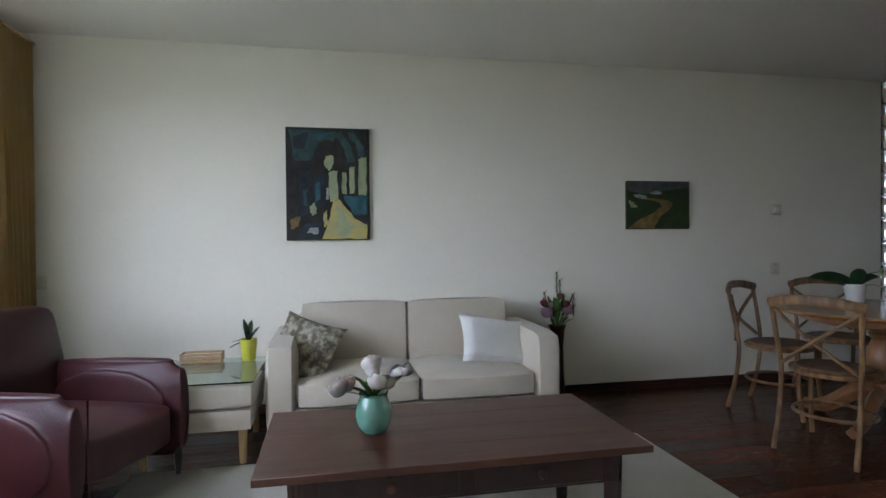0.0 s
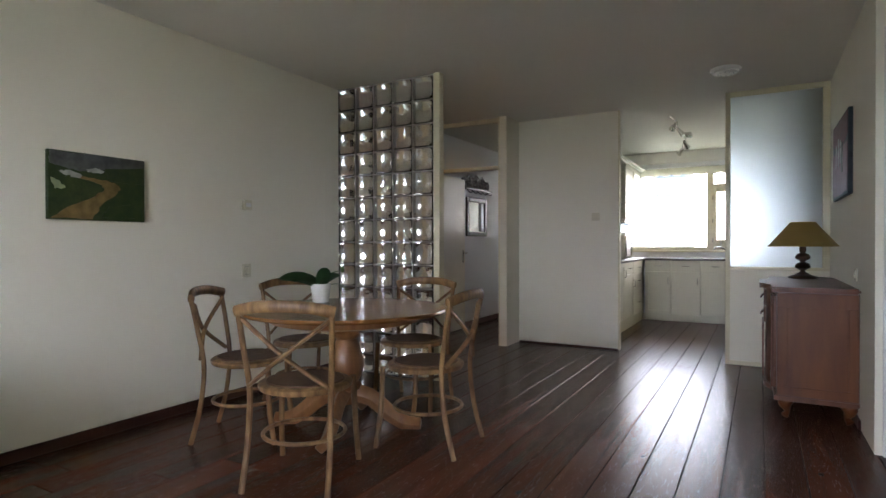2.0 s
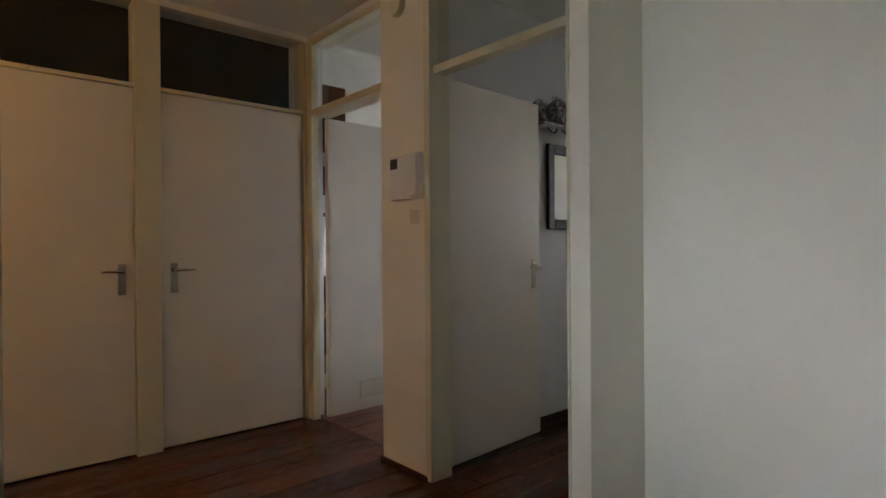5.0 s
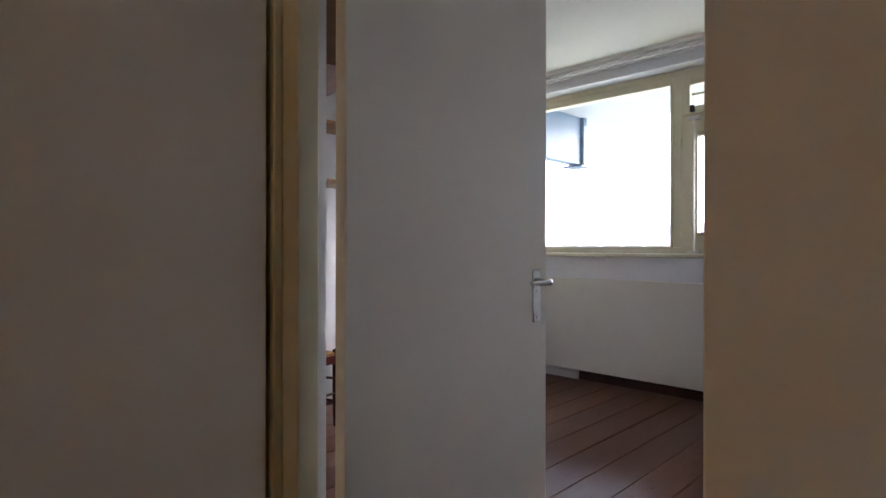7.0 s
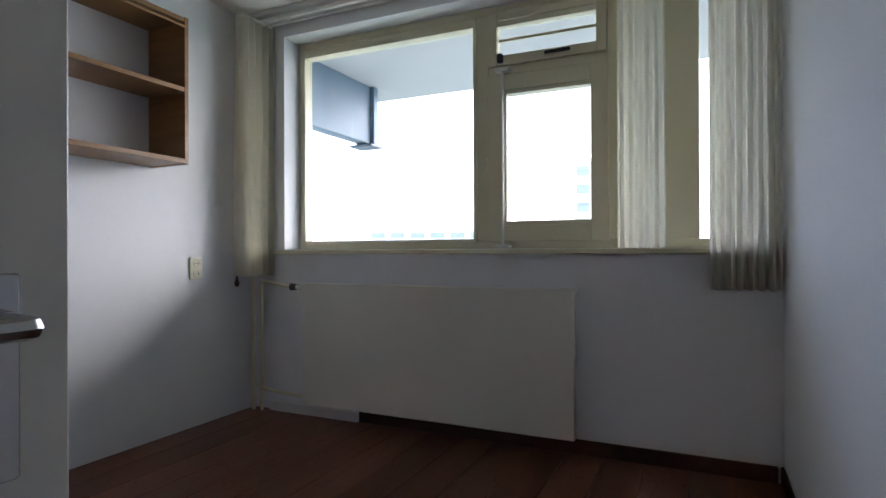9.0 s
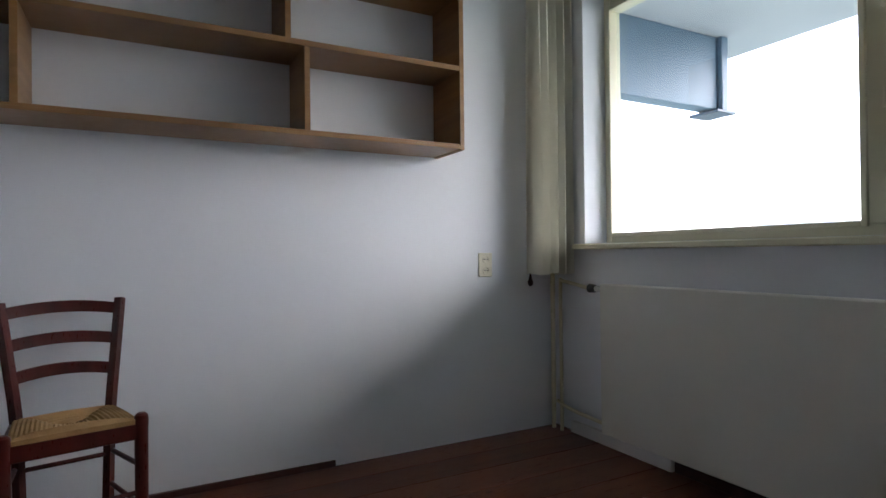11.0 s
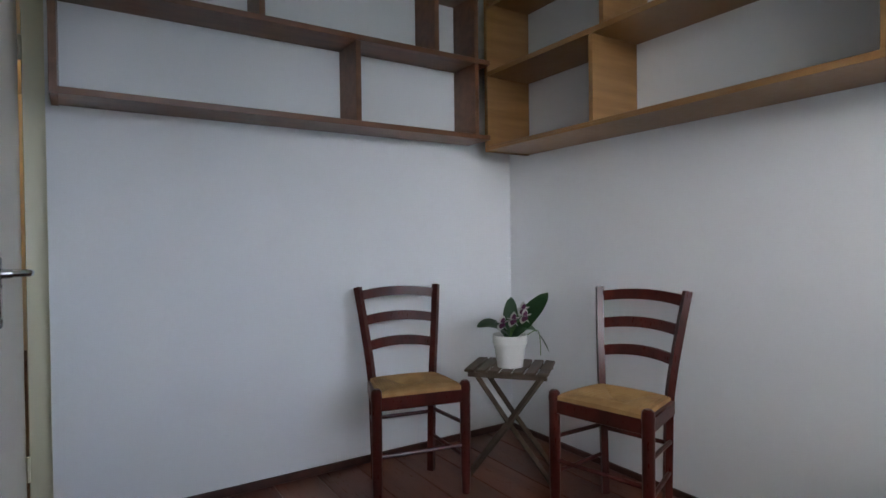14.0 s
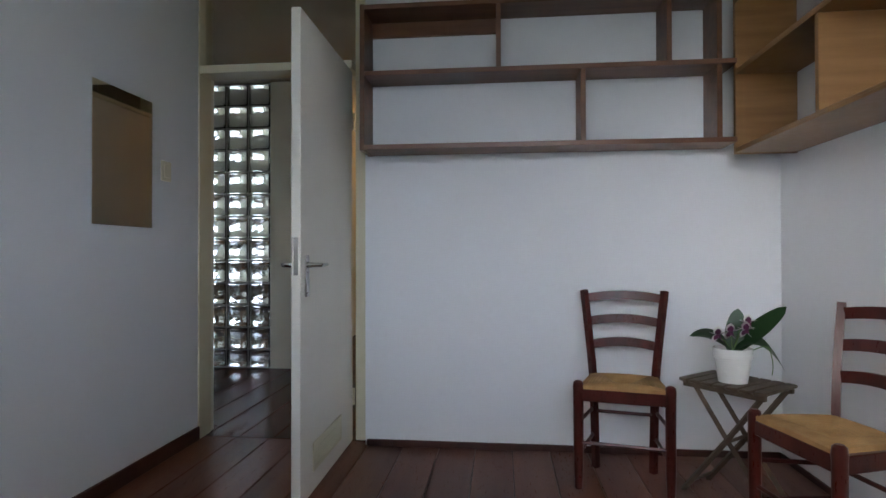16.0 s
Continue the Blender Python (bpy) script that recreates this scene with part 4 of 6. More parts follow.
CHERRY = surface("dark_cherry_wood", (0.150, 0.050, 0.022), 0.33, (0.080, 0.026, 0.012), 5.0, (3, 3, 0.5), 0.5, 40, 0.1, specular=0.4)
# Cherry again, tinted for the warm light on the sideboard's end; feet share it.
CHERRY_WARM_LIT = surface("warm_lit_cherry", (0.16, 0.052, 0.013), 0.40, (0.085, 0.026, 0.008), 4.0, (3, 3, 0.5), 0.5, 40, 0.1, specular=0.35)
WALNUT = surface("worn_walnut", (0.098, 0.040, 0.022), 0.36, (0.048, 0.019, 0.011), 5.0, (0.5, 5, 1), 0.5, 45, 0.12, varied=0.04, specular=0.4)
WALNUT_DARK = surface("dark_walnut", (0.040, 0.015, 0.010), 0.42, (0.022, 0.009, 0.006), 5.0, (3, 3, 0.6), 0.5, 45, 0.1)
LEATHER = surface("maroon_leather", (0.062, 0.014, 0.015), 0.42, (0.038, 0.009, 0.010), 4.0, grain=140, bump=0.25, specular=0.4)
LINEN = surface("beige_linen", (0.55, 0.49, 0.385), 0.92, (0.50, 0.44, 0.345), 5.0, grain=320, bump=0.35, sheen=0.2)
WHITE_CLOTH = surface("white_cushion_cloth", (0.74, 0.73, 0.68), 0.9, (0.68, 0.67, 0.62), 6.0, grain=250, bump=0.3, sheen=0.2)
PATTERN = surface("patterned_cushion_cloth", (0.40, 0.37, 0.28), 0.9, (0.10, 0.085, 0.055), 26.0, grain=250, bump=0.3, mix=0.7, detail=2.0)
RUG = surface("cream_rug", (0.52, 0.50, 0.42), 0.95, (0.46, 0.44, 0.36), 6.0, grain=220, bump=0.9, sheen=0.2)
CERAMIC = surface("white_ceramic", (0.74, 0.73, 0.69), 0.25, bump=0.02)
GREEN_GLAZE = surface("sea_green_glaze", (0.085, 0.215, 0.150), 0.16, (0.14, 0.29, 0.21), 9.0, bump=0.03, coat=0.5)
LIME = surface("lime_glaze", (0.52, 0.50, 0.05), 0.3, bump=0.02)
LEAF = surface("dark_green_leaf", (0.020, 0.060, 0.018), 0.38, (0.035, 0.085, 0.026), 12.0, bump=0.1)
LEAF_LIGHT = surface("fresh_green_leaf", (0.075, 0.165, 0.030), 0.5, (0.11, 0.21, 0.05), 12.0, bump=0.1)
PETAL_PALE = surface("pale_pink_petal", (0.88, 0.82, 0.74), 0.6, (0.84, 0.72, 0.65), 18.0, bump=0.05, subsurface=0.2)
PETAL_PURPLE = surface("mauve_pink_petal", (0.46, 0.24, 0.36), 0.6, (0.55, 0.34, 0.42), 18.0, bump=0.05)
PETAL_ORCHID = surface("deep_purple_petal", (0.12, 0.018, 0.075), 0.6, (0.20, 0.05, 0.13), 30.0, bump=0.05)
PETAL_RED = surface("rust_red_petal", (0.30, 0.075, 0.045), 0.6, (0.22, 0.05, 0.03), 18.0, bump=0.05)
SOIL = surface("potting_soil", (0.03, 0.02, 0.014), 0.95, grain=90, bump=0.8)
SHADE_CLOTH = cloth("ochre_shade_cloth", (0.50, 0.37, 0.13), (0.44, 0.32, 0.11), 0.35)
BRONZE = surface("dark_bronze", (0.045, 0.030, 0.022), 0.32, (0.10, 0.055, 0.03), 10.0, metal=0.7, bump=0.05)
LIGHT_WOOD = surface("pale_beech", (0.50, 0.34, 0.17), 0.5, (0.43, 0.28, 0.13), 6.0, (4, 4, 0.6))
TABLE_GLASS = clear_glass("table_glass", 0.0, (0.80, 0.92, 0.88))


def leaf_shape(bm, root, tip, width, droop=0.0, segments=6, twist=0.0, blunt=0.8):
    """A thick pointed leaf from root to tip."""
    a, b = Vector(root), Vector(tip)
    ahead = (b - a)
    side = ahead.cross(Vector((0, 0, 1))).normalized() if ahead.cross(Vector((0, 0, 1))).length > 1e-4 else Vector((1, 0, 0))
    side = side * math.cos(twist) + side.cross(ahead.normalized()) * math.sin(twist)
    rows = []
    for k in range(segments + 1):
        s = k / segments
        c = a + ahead * s - Vector((0, 0, droop * s * s)) + Vector((0, 0, droop * 0.9 * s * (1 - s) * 2))
        w = width * max(0.06, math.sin(math.pi * min(1, 0.12 + 0.88 * s)) ** blunt)
        rows.append([bm.verts.new(c - side * w), bm.verts.new(c - Vector((0, 0, w * 0.18))), bm.verts.new(c + side * w)])
    for low, high in zip(rows, rows[1:]):
        for n in range(2):
            bm.faces.new((low[n], low[n + 1], high[n + 1], high[n]))
    return bm


def thick(bm, t=0.0015):
    bmesh.ops.solidify(bm, geom=bm.faces[:], thickness=t)
    return bm


def soft_box(x0, y0, z0, x1, y1, z1, puff=0.02, bevel=0.03, cuts=6):
    """An upholstered block: round edges and swelling faces."""
    bm = bmesh.new()
    box(bm, x0, y0, z0, x1, y1, z1)
    bmesh.ops.subdivide_edges(bm, edges=bm.edges[:], cuts=cuts, use_grid_fill=True)
    c = Vector(((x0 + x1) / 2, (y0 + y1) / 2, (z0 + z1) / 2))
    half = Vector(((x1 - x0) / 2, (y1 - y0) / 2, (z1 - z0) / 2))
    for v in bm.verts:
        u = [(v.co[n] - c[n]) / half[n] for n in range(3)]
        for n in range(3):
            m, k = (n + 1) % 3, (n + 2) % 3
            if abs(u[n]) > 0.98:
                v.co[n] += math.copysign(puff * (1 - u[m] ** 2) * (1 - u[k] ** 2), u[n])
        near = [n for n in range(3) if abs(u[n]) > 0.98]
        if len(near) >= 2:
            for n in near:
                v.co[n] -= math.copysign(bevel * (0.3 if len(near) == 2 else 0.42), u[n])
    return bm


def pillow(w, h, t, seed=0):
    """A cushion: two swelling faces that meet in a seam, with dog-eared corners."""
    bm = bmesh.new()
    n = 12
    sides = []
    for s in (1, -1):
        grid = []
        for i in range(n + 1):
            row = []
            for j in range(n + 1):
                u, v = 2 * i / n - 1, 2 * j / n - 1
                pull = 1 - 0.09 * (1 - u * u) * v * v - 0.0
                pull2 = 1 - 0.09 * (1 - v * v) * u * u
                bulge = ((1 - u ** 4) * (1 - v ** 4)) ** 0.5
                dent = 0.12 * noise.noise((u * 2 + seed, v * 2, s))
                row.append(bm.verts.new((u * w / 2 * pull2, s * t / 2 * bulge * (1 + dent), v * h / 2 * pull)))
            grid.append(row)
        for i in range(n):
            for j in range(n):
                bm.faces.new((grid[i][j], grid[i + 1][j], grid[i + 1][j + 1], grid[i][j + 1]))
    bmesh.ops.remove_doubles(bm, verts=bm.verts[:], dist=1e-4)
    return bm


# sofa
sofa = thing("sofa", "beige linen two-seat sofa with upright arms against the wall", "sofa")
SX0, SX1, SY0, SY1 = -5.10, -3.36, -0.93, -0.06
part("base", soft_box(SX0 + 0.10, SY0 + 0.03, 0.10, SX1 - 0.10, SY1 - 0.02, 0.27, 0.004, 0.02), LINEN, sofa)
for x0, x1 in ((SX0, SX0 + 0.17), (SX1 - 0.17, SX1)):
    part("arm", soft_box(x0, SY0, 0.09, x1, SY1, 0.635, 0.012, 0.05), LINEN, sofa)
mid = (SX0 + SX1) / 2
for x0, x1 in ((SX0 + 0.175, mid - 0.004), (mid + 0.004, SX1 - 0.175)):
    part("seat_cushion", soft_box(x0, SY0 - 0.01, 0.27, x1, SY1 - 0.24, 0.425, 0.02, 0.035), LINEN, sofa)
    back = part("back_cushion", soft_box(x0, -0.10, 0, x1, 0.10, 0.405, 0.012, 0.02), LINEN, sofa)
    back.matrix_basis = pose(0, SY1 - 0.24, 0.39, -9, 0, 0)
part("back", soft_box(SX0 + 0.14, SY1 - 0.15, 0.10, SX1 - 0.14, SY1, 0.72, 0.008, 0.04), LINEN, sofa)
for x in (SX0 + 0.08, SX1 - 0.08):
    for y in (SY0 + 0.08, SY1 - 0.08):
        part("foot", boxes([(x - 0.025, y - 0.025, 0, x + 0.025, y + 0.025, 0.095)], 0.004), BLACK_WOOD, sofa)
cushion = thing("cushion", "green-brown patterned cushion leaning in the sofa corner", "cushion", pose(SX0 + 0.20, -0.64, 0.555, -30, 14, -30))
part("cover", pillow(0.42, 0.40, 0.14, 1), PATTERN, cushion)
cushion = thing("cushion", "plain white cushion leaning on the sofa arm", "cushion", pose(SX1 - 0.35, -0.64, 0.56, -33, 10, 10))
part("cover", pillow(0.47, 0.33, 0.13, 4), WHITE_CLOTH, cushion)

# coffee table
coffee_table = thing("coffee_table", "dark walnut coffee table with drawers on the cream rug", "table")
for k in range(4):
    y = -2.30 + k * 0.178
    part("top_board", boxes([(-4.985, y + 0.0002, 0.434, -3.60, y + 0.1778, 0.46)], 0.0012), WALNUT, coffee_table)
part("apron", boxes([(-4.87, -2.21, 0.30, -3.675, -2.185, 0.434), (-4.87, -1.705, 0.30, -3.675, -1.68, 0.434), (-4.87, -2.185, 0.30, -4.845, -1.705, 0.428), (-3.70, -2.185, 0.30, -3.675, -1.705, 0.434)], 0.003), WALNUT_DARK, coffee_table)
for x0, x1 in ((-4.78, -4.30), (-4.24, -3.76)):
    drawer = part("drawer", boxes([(x0, -2.222, 0.315, x1, -2.21, 0.418)], 0.003), WALNUT_DARK, coffee_table)
    bm = turned(bmesh.new(), [(0.008, 0), (0.010, 0.012), (0.017, 0.02), (0.012, 0.028)], segments=14)
    bm.transform(Matrix.Translation(((x0 + x1) / 2, -2.222, 0.366)) @ pose(0, 0, 0, 90, 0, 0))
    part("knob", bm, WALNUT, drawer)
for x in (-4.845, -3.70):
    for y in (-2.185, -1.705):
        leg = part("leg", tube(bmesh.new(), [(x, y, 0.014), (x, y, 0.20), (x, y, 0.40)], [0.026, 0.034, 0.040], 4), WALNUT_DARK, coffee_table)
rug = thing("rug", "plain cream woven rug under the coffee table", "rug")
part("woven_sheet", boxes([(-5.75, -3.15, 0.0, -2.90, -0.97, 0.012)], 0.005), RUG, rug)
vase = thing("vase", "sea-green glazed vase on the coffee table", "vase", pose(-4.575, -1.93, 0.461))
part("body", turned(bmesh.new(), [(0.042, 0), (0.047, 0.004), (0.066, 0.035), (0.071, 0.072), (0.066, 0.105), (0.056, 0.132), (0.053, 0.142), (0.058, 0.152), (0.054, 0.152), (0.048, 0.14), (0.047, 0.13)], segments=28), GREEN_GLAZE, vase)


def blossom(centre, r, material, parent, name="flower", petals=6, seed=1):
    """A full round bloom: cupped petals in three layers."""
    rng = random.Random(seed)
    bm = bmesh.new()
    for layer, (size, close) in enumerate(((0.62, 0.25), (0.82, 0.55), (1.0, 0.95))):
        for k in range(petals):
            a0 = 2 * math.pi * (k + 0.5 * layer) / petals + rng.uniform(-0.15, 0.15)
            lip = close + rng.uniform(-0.1, 0.1)
            grid = []
            for i in range(5):
                p = math.pi * 0.93 - (math.pi * 0.93 - lip) * i / 4
                row = []
                for j in range(5):
                    a = a0 + (j - 2) * 0.33 * (1.0 - 0.25 * (i == 4) * abs(j - 2) / 2)
                    rr = r * size * (1 + 0.06 * (i == 4) + rng.uniform(-0.03, 0.03))
                    row.append(bm.verts.new((centre[0] + rr * math.sin(p) * math.cos(a), centre[1] + rr * math.sin(p) * math.sin(a), centre[2] + rr * math.cos(p))))
                grid.append(row)
            for i in range(4):
                for j in range(4):
                    bm.faces.new((grid[i][j], grid[i][j + 1], grid[i + 1][j + 1], grid[i + 1][j]))
    return part(name, thick(bm, 0.001), material, parent)


bouquet = thing("bouquet", "pale pink peonies with green leaves in the green vase", "flowers", pose(-4.575, -1.93, 0.461))
rng = random.Random(7)
for k, (x, y, z, r) in enumerate(((-0.135, -0.02, 0.185, 0.040), (-0.10, 0.02, 0.19, 0.034), (-0.005, 0.03, 0.262, 0.040), (0.0, 0.02, 0.235, 0.03), (0.015, -0.04, 0.205, 0.040), (0.10, 0.02, 0.225, 0.033), (0.13, 0.0, 0.235, 0.026), (0.055, -0.03, 0.20, 0.030))):
    part("stem", tube(bmesh.new(), curve_points([(0, 0, 0.03), (x * 0.3, y * 0.3, 0.14), (x, y, z - r * 0.4)], 4), 0.003, 5), LEAF_LIGHT, bouquet)
    bloom = blossom((0, 0, 0), r, PETAL_PALE, bouquet, "bloom", 9, k)
    for v in bloom.data.vertices:
        n = noise.noise(v.co * 60 + Vector((k, 0, 0)))
        v.co *= 1 + 0.22 * n
        v.co.z *= 0.85
    bloom.matrix_basis = pose(x, y, z, -y * 300, x * 330, 40 * k)
for k in range(11):
    a = k * 0.8
    part("leaf", thick(leaf_shape(bmesh.new(), (0, 0, 0.13), (0.075 * math.cos(a) - 0.02, 0.07 * math.sin(a), 0.215 + 0.035 * math.sin(3 * k)), 0.017, 0.02)), LEAF_LIGHT, bouquet)

# footstool used as a side table, with a glass plate
stool = thing("footstool", "beige upholstered footstool on pale wooden legs beside the sofa", "footstool")
part("cushion", soft_box(-5.76, -1.0, 0.315, -5.15, -0.38, 0.452, 0.008, 0.03), LINEN, stool)
part("frame", soft_box(-5.75, -0.99, 0.20, -5.16, -0.39, 0.312, 0.002, 0.012), LINEN, stool)
for x in (-5.71, -5.21):
    for y in (-0.94, -0.43):
        part("leg", tube(bmesh.new(), [(x, y, 0.012), (x, y, 0.20)], [0.018, 0.024], 10), LIGHT_WOOD, stool)
plate = thing("glass_plate", "clear greenish glass plate lying on the footstool", "glass plate")
part("pane", boxes([(-5.78, -1.03, 0.4625, -5.14, -0.36, 0.4705)], 0.002), TABLE_GLASS, plate)
tray = thing("wooden_box", "small pale slatted wooden box on the glass plate", "box")
part("base", boxes([(-5.63, -0.50, 0.4712, -5.40, -0.40, 0.478)], 0.002), LIGHT_WOOD, tray)
for k in range(3):
    z = 0.480 + k * 0.018
    part("slat", boxes([(-5.635, -0.505, z, -5.395, -0.497, z + 0.014), (-5.635, -0.403, z, -5.395, -0.395, z + 0.014)], 0.002), LIGHT_WOOD, tray)
    part("end_slat", boxes([(-5.635, -0.497, z, -5.627, -0.403, z + 0.014), (-5.403, -0.497, z, -5.395, -0.403, z + 0.014)], 0.002), LIGHT_WOOD, tray)


def pot(place, r0, r1, h, material, label, name="flower_pot"):
    it = thing(name, label, "pot", place)
    part("body", turned(bmesh.new(), [(r0, 0), (r0 + (r1 - r0) * 0.75, h * 0.72), (r1, h * 0.73), (r1, h), (r1 - 0.006, h), (r1 - 0.010, h * 0.9)]), material, it)
    part("soil", turned(bmesh.new(), [(r1 - 0.011, h * 0.86), (r1 - 0.011, h * 0.88), (r1 * 0.4, h * 0.90)]), SOIL, it)
    return it


pot(pose(-5.245, -0.44, 0.471), 0.042, 0.052, 0.13, LIME, "lime-green pot on the glass plate")
plant = thing("orchid_plant", "small leafy plant in the lime pot", "plant", pose(-5.245, -0.44, 0.471))
for a, l, z in ((2.8, 0.13, 0.12), (3.5, 0.12, 0.10), (0.6, 0.08, 0.22), (1.4, 0.07, 0.26), (5.0, 0.08, 0.2), (2.2, 0.06, 0.27)):
    part("leaf", thick(leaf_shape(bmesh.new(), (0, 0, 0.11), (l * math.cos(a), l * math.sin(a), z), 0.018, 0.02)), LEAF, plant)

def rounded(ob):
    """Rounds off a padded part."""
    for e in ob.data.edges:
        e.use_edge_sharp = False
    ob.modifiers.new("round", "SUBSURF").levels = 2
    ob.modifiers["round"].render_levels = 2
    return ob


# maroon armchair
armchair = thing("armchair", "maroon leather armchair with broad rounded arms", "armchair", pose(-5.98, -1.24, 0.0, 0, 0, -20))
rounded(part("seat", soft_box(-0.32, -0.27, 0.20, 0.42, 0.27, 0.42, 0.02, 0.05), LEATHER, armchair))
for s in (-1, 1):
    bm = bmesh.new()
    box(bm, -0.38, 0.265 * s, 0.11, 0.42, 0.425 * s, 0.605)
    bmesh.ops.bevel(bm, geom=bm.edges[:], offset=0.035, segments=4, affect="EDGES")
    for v in bm.verts:
        if v.co.z > 0.4:
            v.co.z += 0.03 * (v.co.x + 0.1)
    rounded(part("arm", bm, LEATHER, armchair))
    part("arm_seam", tube(bmesh.new(), [(0.418, 0.30 * s, 0.15), (0.4205, 0.30 * s, 0.35), (0.4205, 0.30 * s, 0.58)], 0.004, 6), LEATHER, armchair)
back = part("backrest", soft_box(-0.09, -0.40, 0, 0.09, 0.40, 0.60, 0.015, 0.035), LEATHER, armchair)
rounded(back)
back.matrix_basis = pose(-0.33, 0, 0.28, 0, -13, 0)
for x in (-0.32, 0.36):
    for y in (-0.36, 0.36):
        part("leg", tube(bmesh.new(), [(x, y, 0.012), (x, y, 0.13)], [0.016, 0.026], 4), BLACK_WOOD, armchair)

# tall vase with flowers between sofa and wall
tall = thing("floor_vase", "tall dark floor vase beside the sofa", "vase", pose(-3.06, -0.13, 0))
part("body", turned(bmesh.new(), [(0.06, 0), (0.062, 0.02), (0.048, 0.2), (0.044, 0.40), (0.055, 0.53), (0.068, 0.56), (0.062, 0.56), (0.05, 0.52)]), BRONZE, tall)
dried = thing("flower_arrangement", "mauve and rust flowers with green spikes in the tall vase", "flowers", pose(-3.06, -0.13, 0.54))
rng = random.Random(3)
for k in range(26):
    a, r, z = rng.uniform(0, 6.28), rng.uniform(0.03, 0.14), rng.uniform(0.06, 0.26)
    x, y = r * math.cos(a), r * math.sin(a) * 0.8
    part("stem", tube(bmesh.new(), [(0, 0, -0.05), (x * 0.6, y * 0.6, z * 0.6), (x, y, z)], 0.002, 5), LEAF_LIGHT, dried)
    if k < 4:
        blossom((x * 0.9 - 0.03, y, 0.10 + z * 0.4), 0.045, PETAL_PURPLE, dried, "bloom", 8, k)
    elif k < 7:
        blossom((x, y, z), 0.028, PETAL_RED, dried, "bloom", 7, k)
    else:
        part("leaf", thick(leaf_shape(bmesh.new(), (x * 0.5, y * 0.5, z * 0.5), (x * 1.15, y * 1.15, z + 0.02), 0.017, 0.02)), LEAF_LIGHT, dried)
for x, h in ((0.0, 0.42), (0.025, 0.36), (0.13, 0.25), (-0.10, 0.27)):
    bm = bmesh.new()
    for k in range(22):
        a, z = k * 2.4, h - 0.17 + k * 0.0077
        leaf_shape(bm, (x, 0, z), (x + 0.02 * math.cos(a), 0.02 * math.sin(a), z + 0.025), 0.005, 0, 3)
    part("flower_spike", thick(tube(bm, [(x * 0.3, 0, 0), (x, 0, h)], 0.003, 5), 0.0008), LEAF_LIGHT if abs(x) < 0.1 else PETAL_RED, dried)


# paintings
def canvas(name, place, w, h, label, patches, ground, seed):
    """A stretched canvas in thick paint: a ground and raised patches of colour. It faces -y of its pose."""
    it = thing(name, label, "painting", place)
    part("canvas", boxes([(-w / 2, 0.0, -h / 2, w / 2, 0.028, h / 2)], 0.003), ground, it)
    rng = random.Random(seed)
    for k, (tone, pts) in enumerate(patches):
        bm = bmesh.new()
        lift = 0.003 + 0.0008 * k
        spots = []
        for (u, v), (p, q) in zip(pts, pts[1:] + pts[:1]):
            for step in range(5):
                e = 0.011 if step else 0.004
                x, z = u + (p - u) * step / 5 + rng.uniform(-e, e), v + (q - v) * step / 5 + rng.uniform(-e, e)
                spots.append(((min(max(x, 0.004), 0.996) - 0.5) * w, (min(max(z, 0.004), 0.996) - 0.5) * h))
        front = [bm.verts.new((x, -lift, z)) for x, z in spots]
        back = [bm.verts.new((x, -0.0005, z)) for x, z in spots]
        bm.faces.new(front)
        bm.faces.new(list(reversed(back)))
        for n in range(len(spots)):
            m = (n + 1) % len(spots)
            bm.faces.new((front[n], back[n], back[m], front[m]))
        part("paint_patch", bm, tone, it, smooth=False)
    return it


def paint(name, c, d=None):
    return surface(name, c, 0.55, specular=0.25, second=d or [v * 0.55 for v in c], scale=16.0, grain=70, bump=0.6, mix=0.55)


P_DARK, P_TEAL, P_BLUE = paint("paint_umber", (0.018, 0.022, 0.022), (0.045, 0.04, 0.03)), paint("paint_teal", (0.06, 0.115, 0.115)), paint("paint_slate", (0.035, 0.05, 0.065))
P_PALE, P_YELLOW, P_SKYBLUE = paint("paint_pale_green", (0.40, 0.43, 0.24), (0.28, 0.33, 0.2)), paint("paint_yellow", (0.52, 0.42, 0.11), (0.40, 0.38, 0.2)), paint("paint_sea_blue", (0.05, 0.15, 0.18))
P_GREEN, P_SKY, P_PATH, P_WHITE = paint("paint_dark_green", (0.022, 0.045, 0.018), (0.045, 0.065, 0.02)), paint("paint_grey_sky", (0.13, 0.14, 0.135)), paint("paint_sand", (0.28, 0.19, 0.075)), paint("paint_white", (0.5, 0.5, 0.46))
P_MAUVE, P_RED = paint("paint_mauve", (0.16, 0.065, 0.085), (0.20, 0.11, 0.135)), paint("paint_wine", (0.15, 0.020, 0.030), (0.10, 0.025, 0.04))
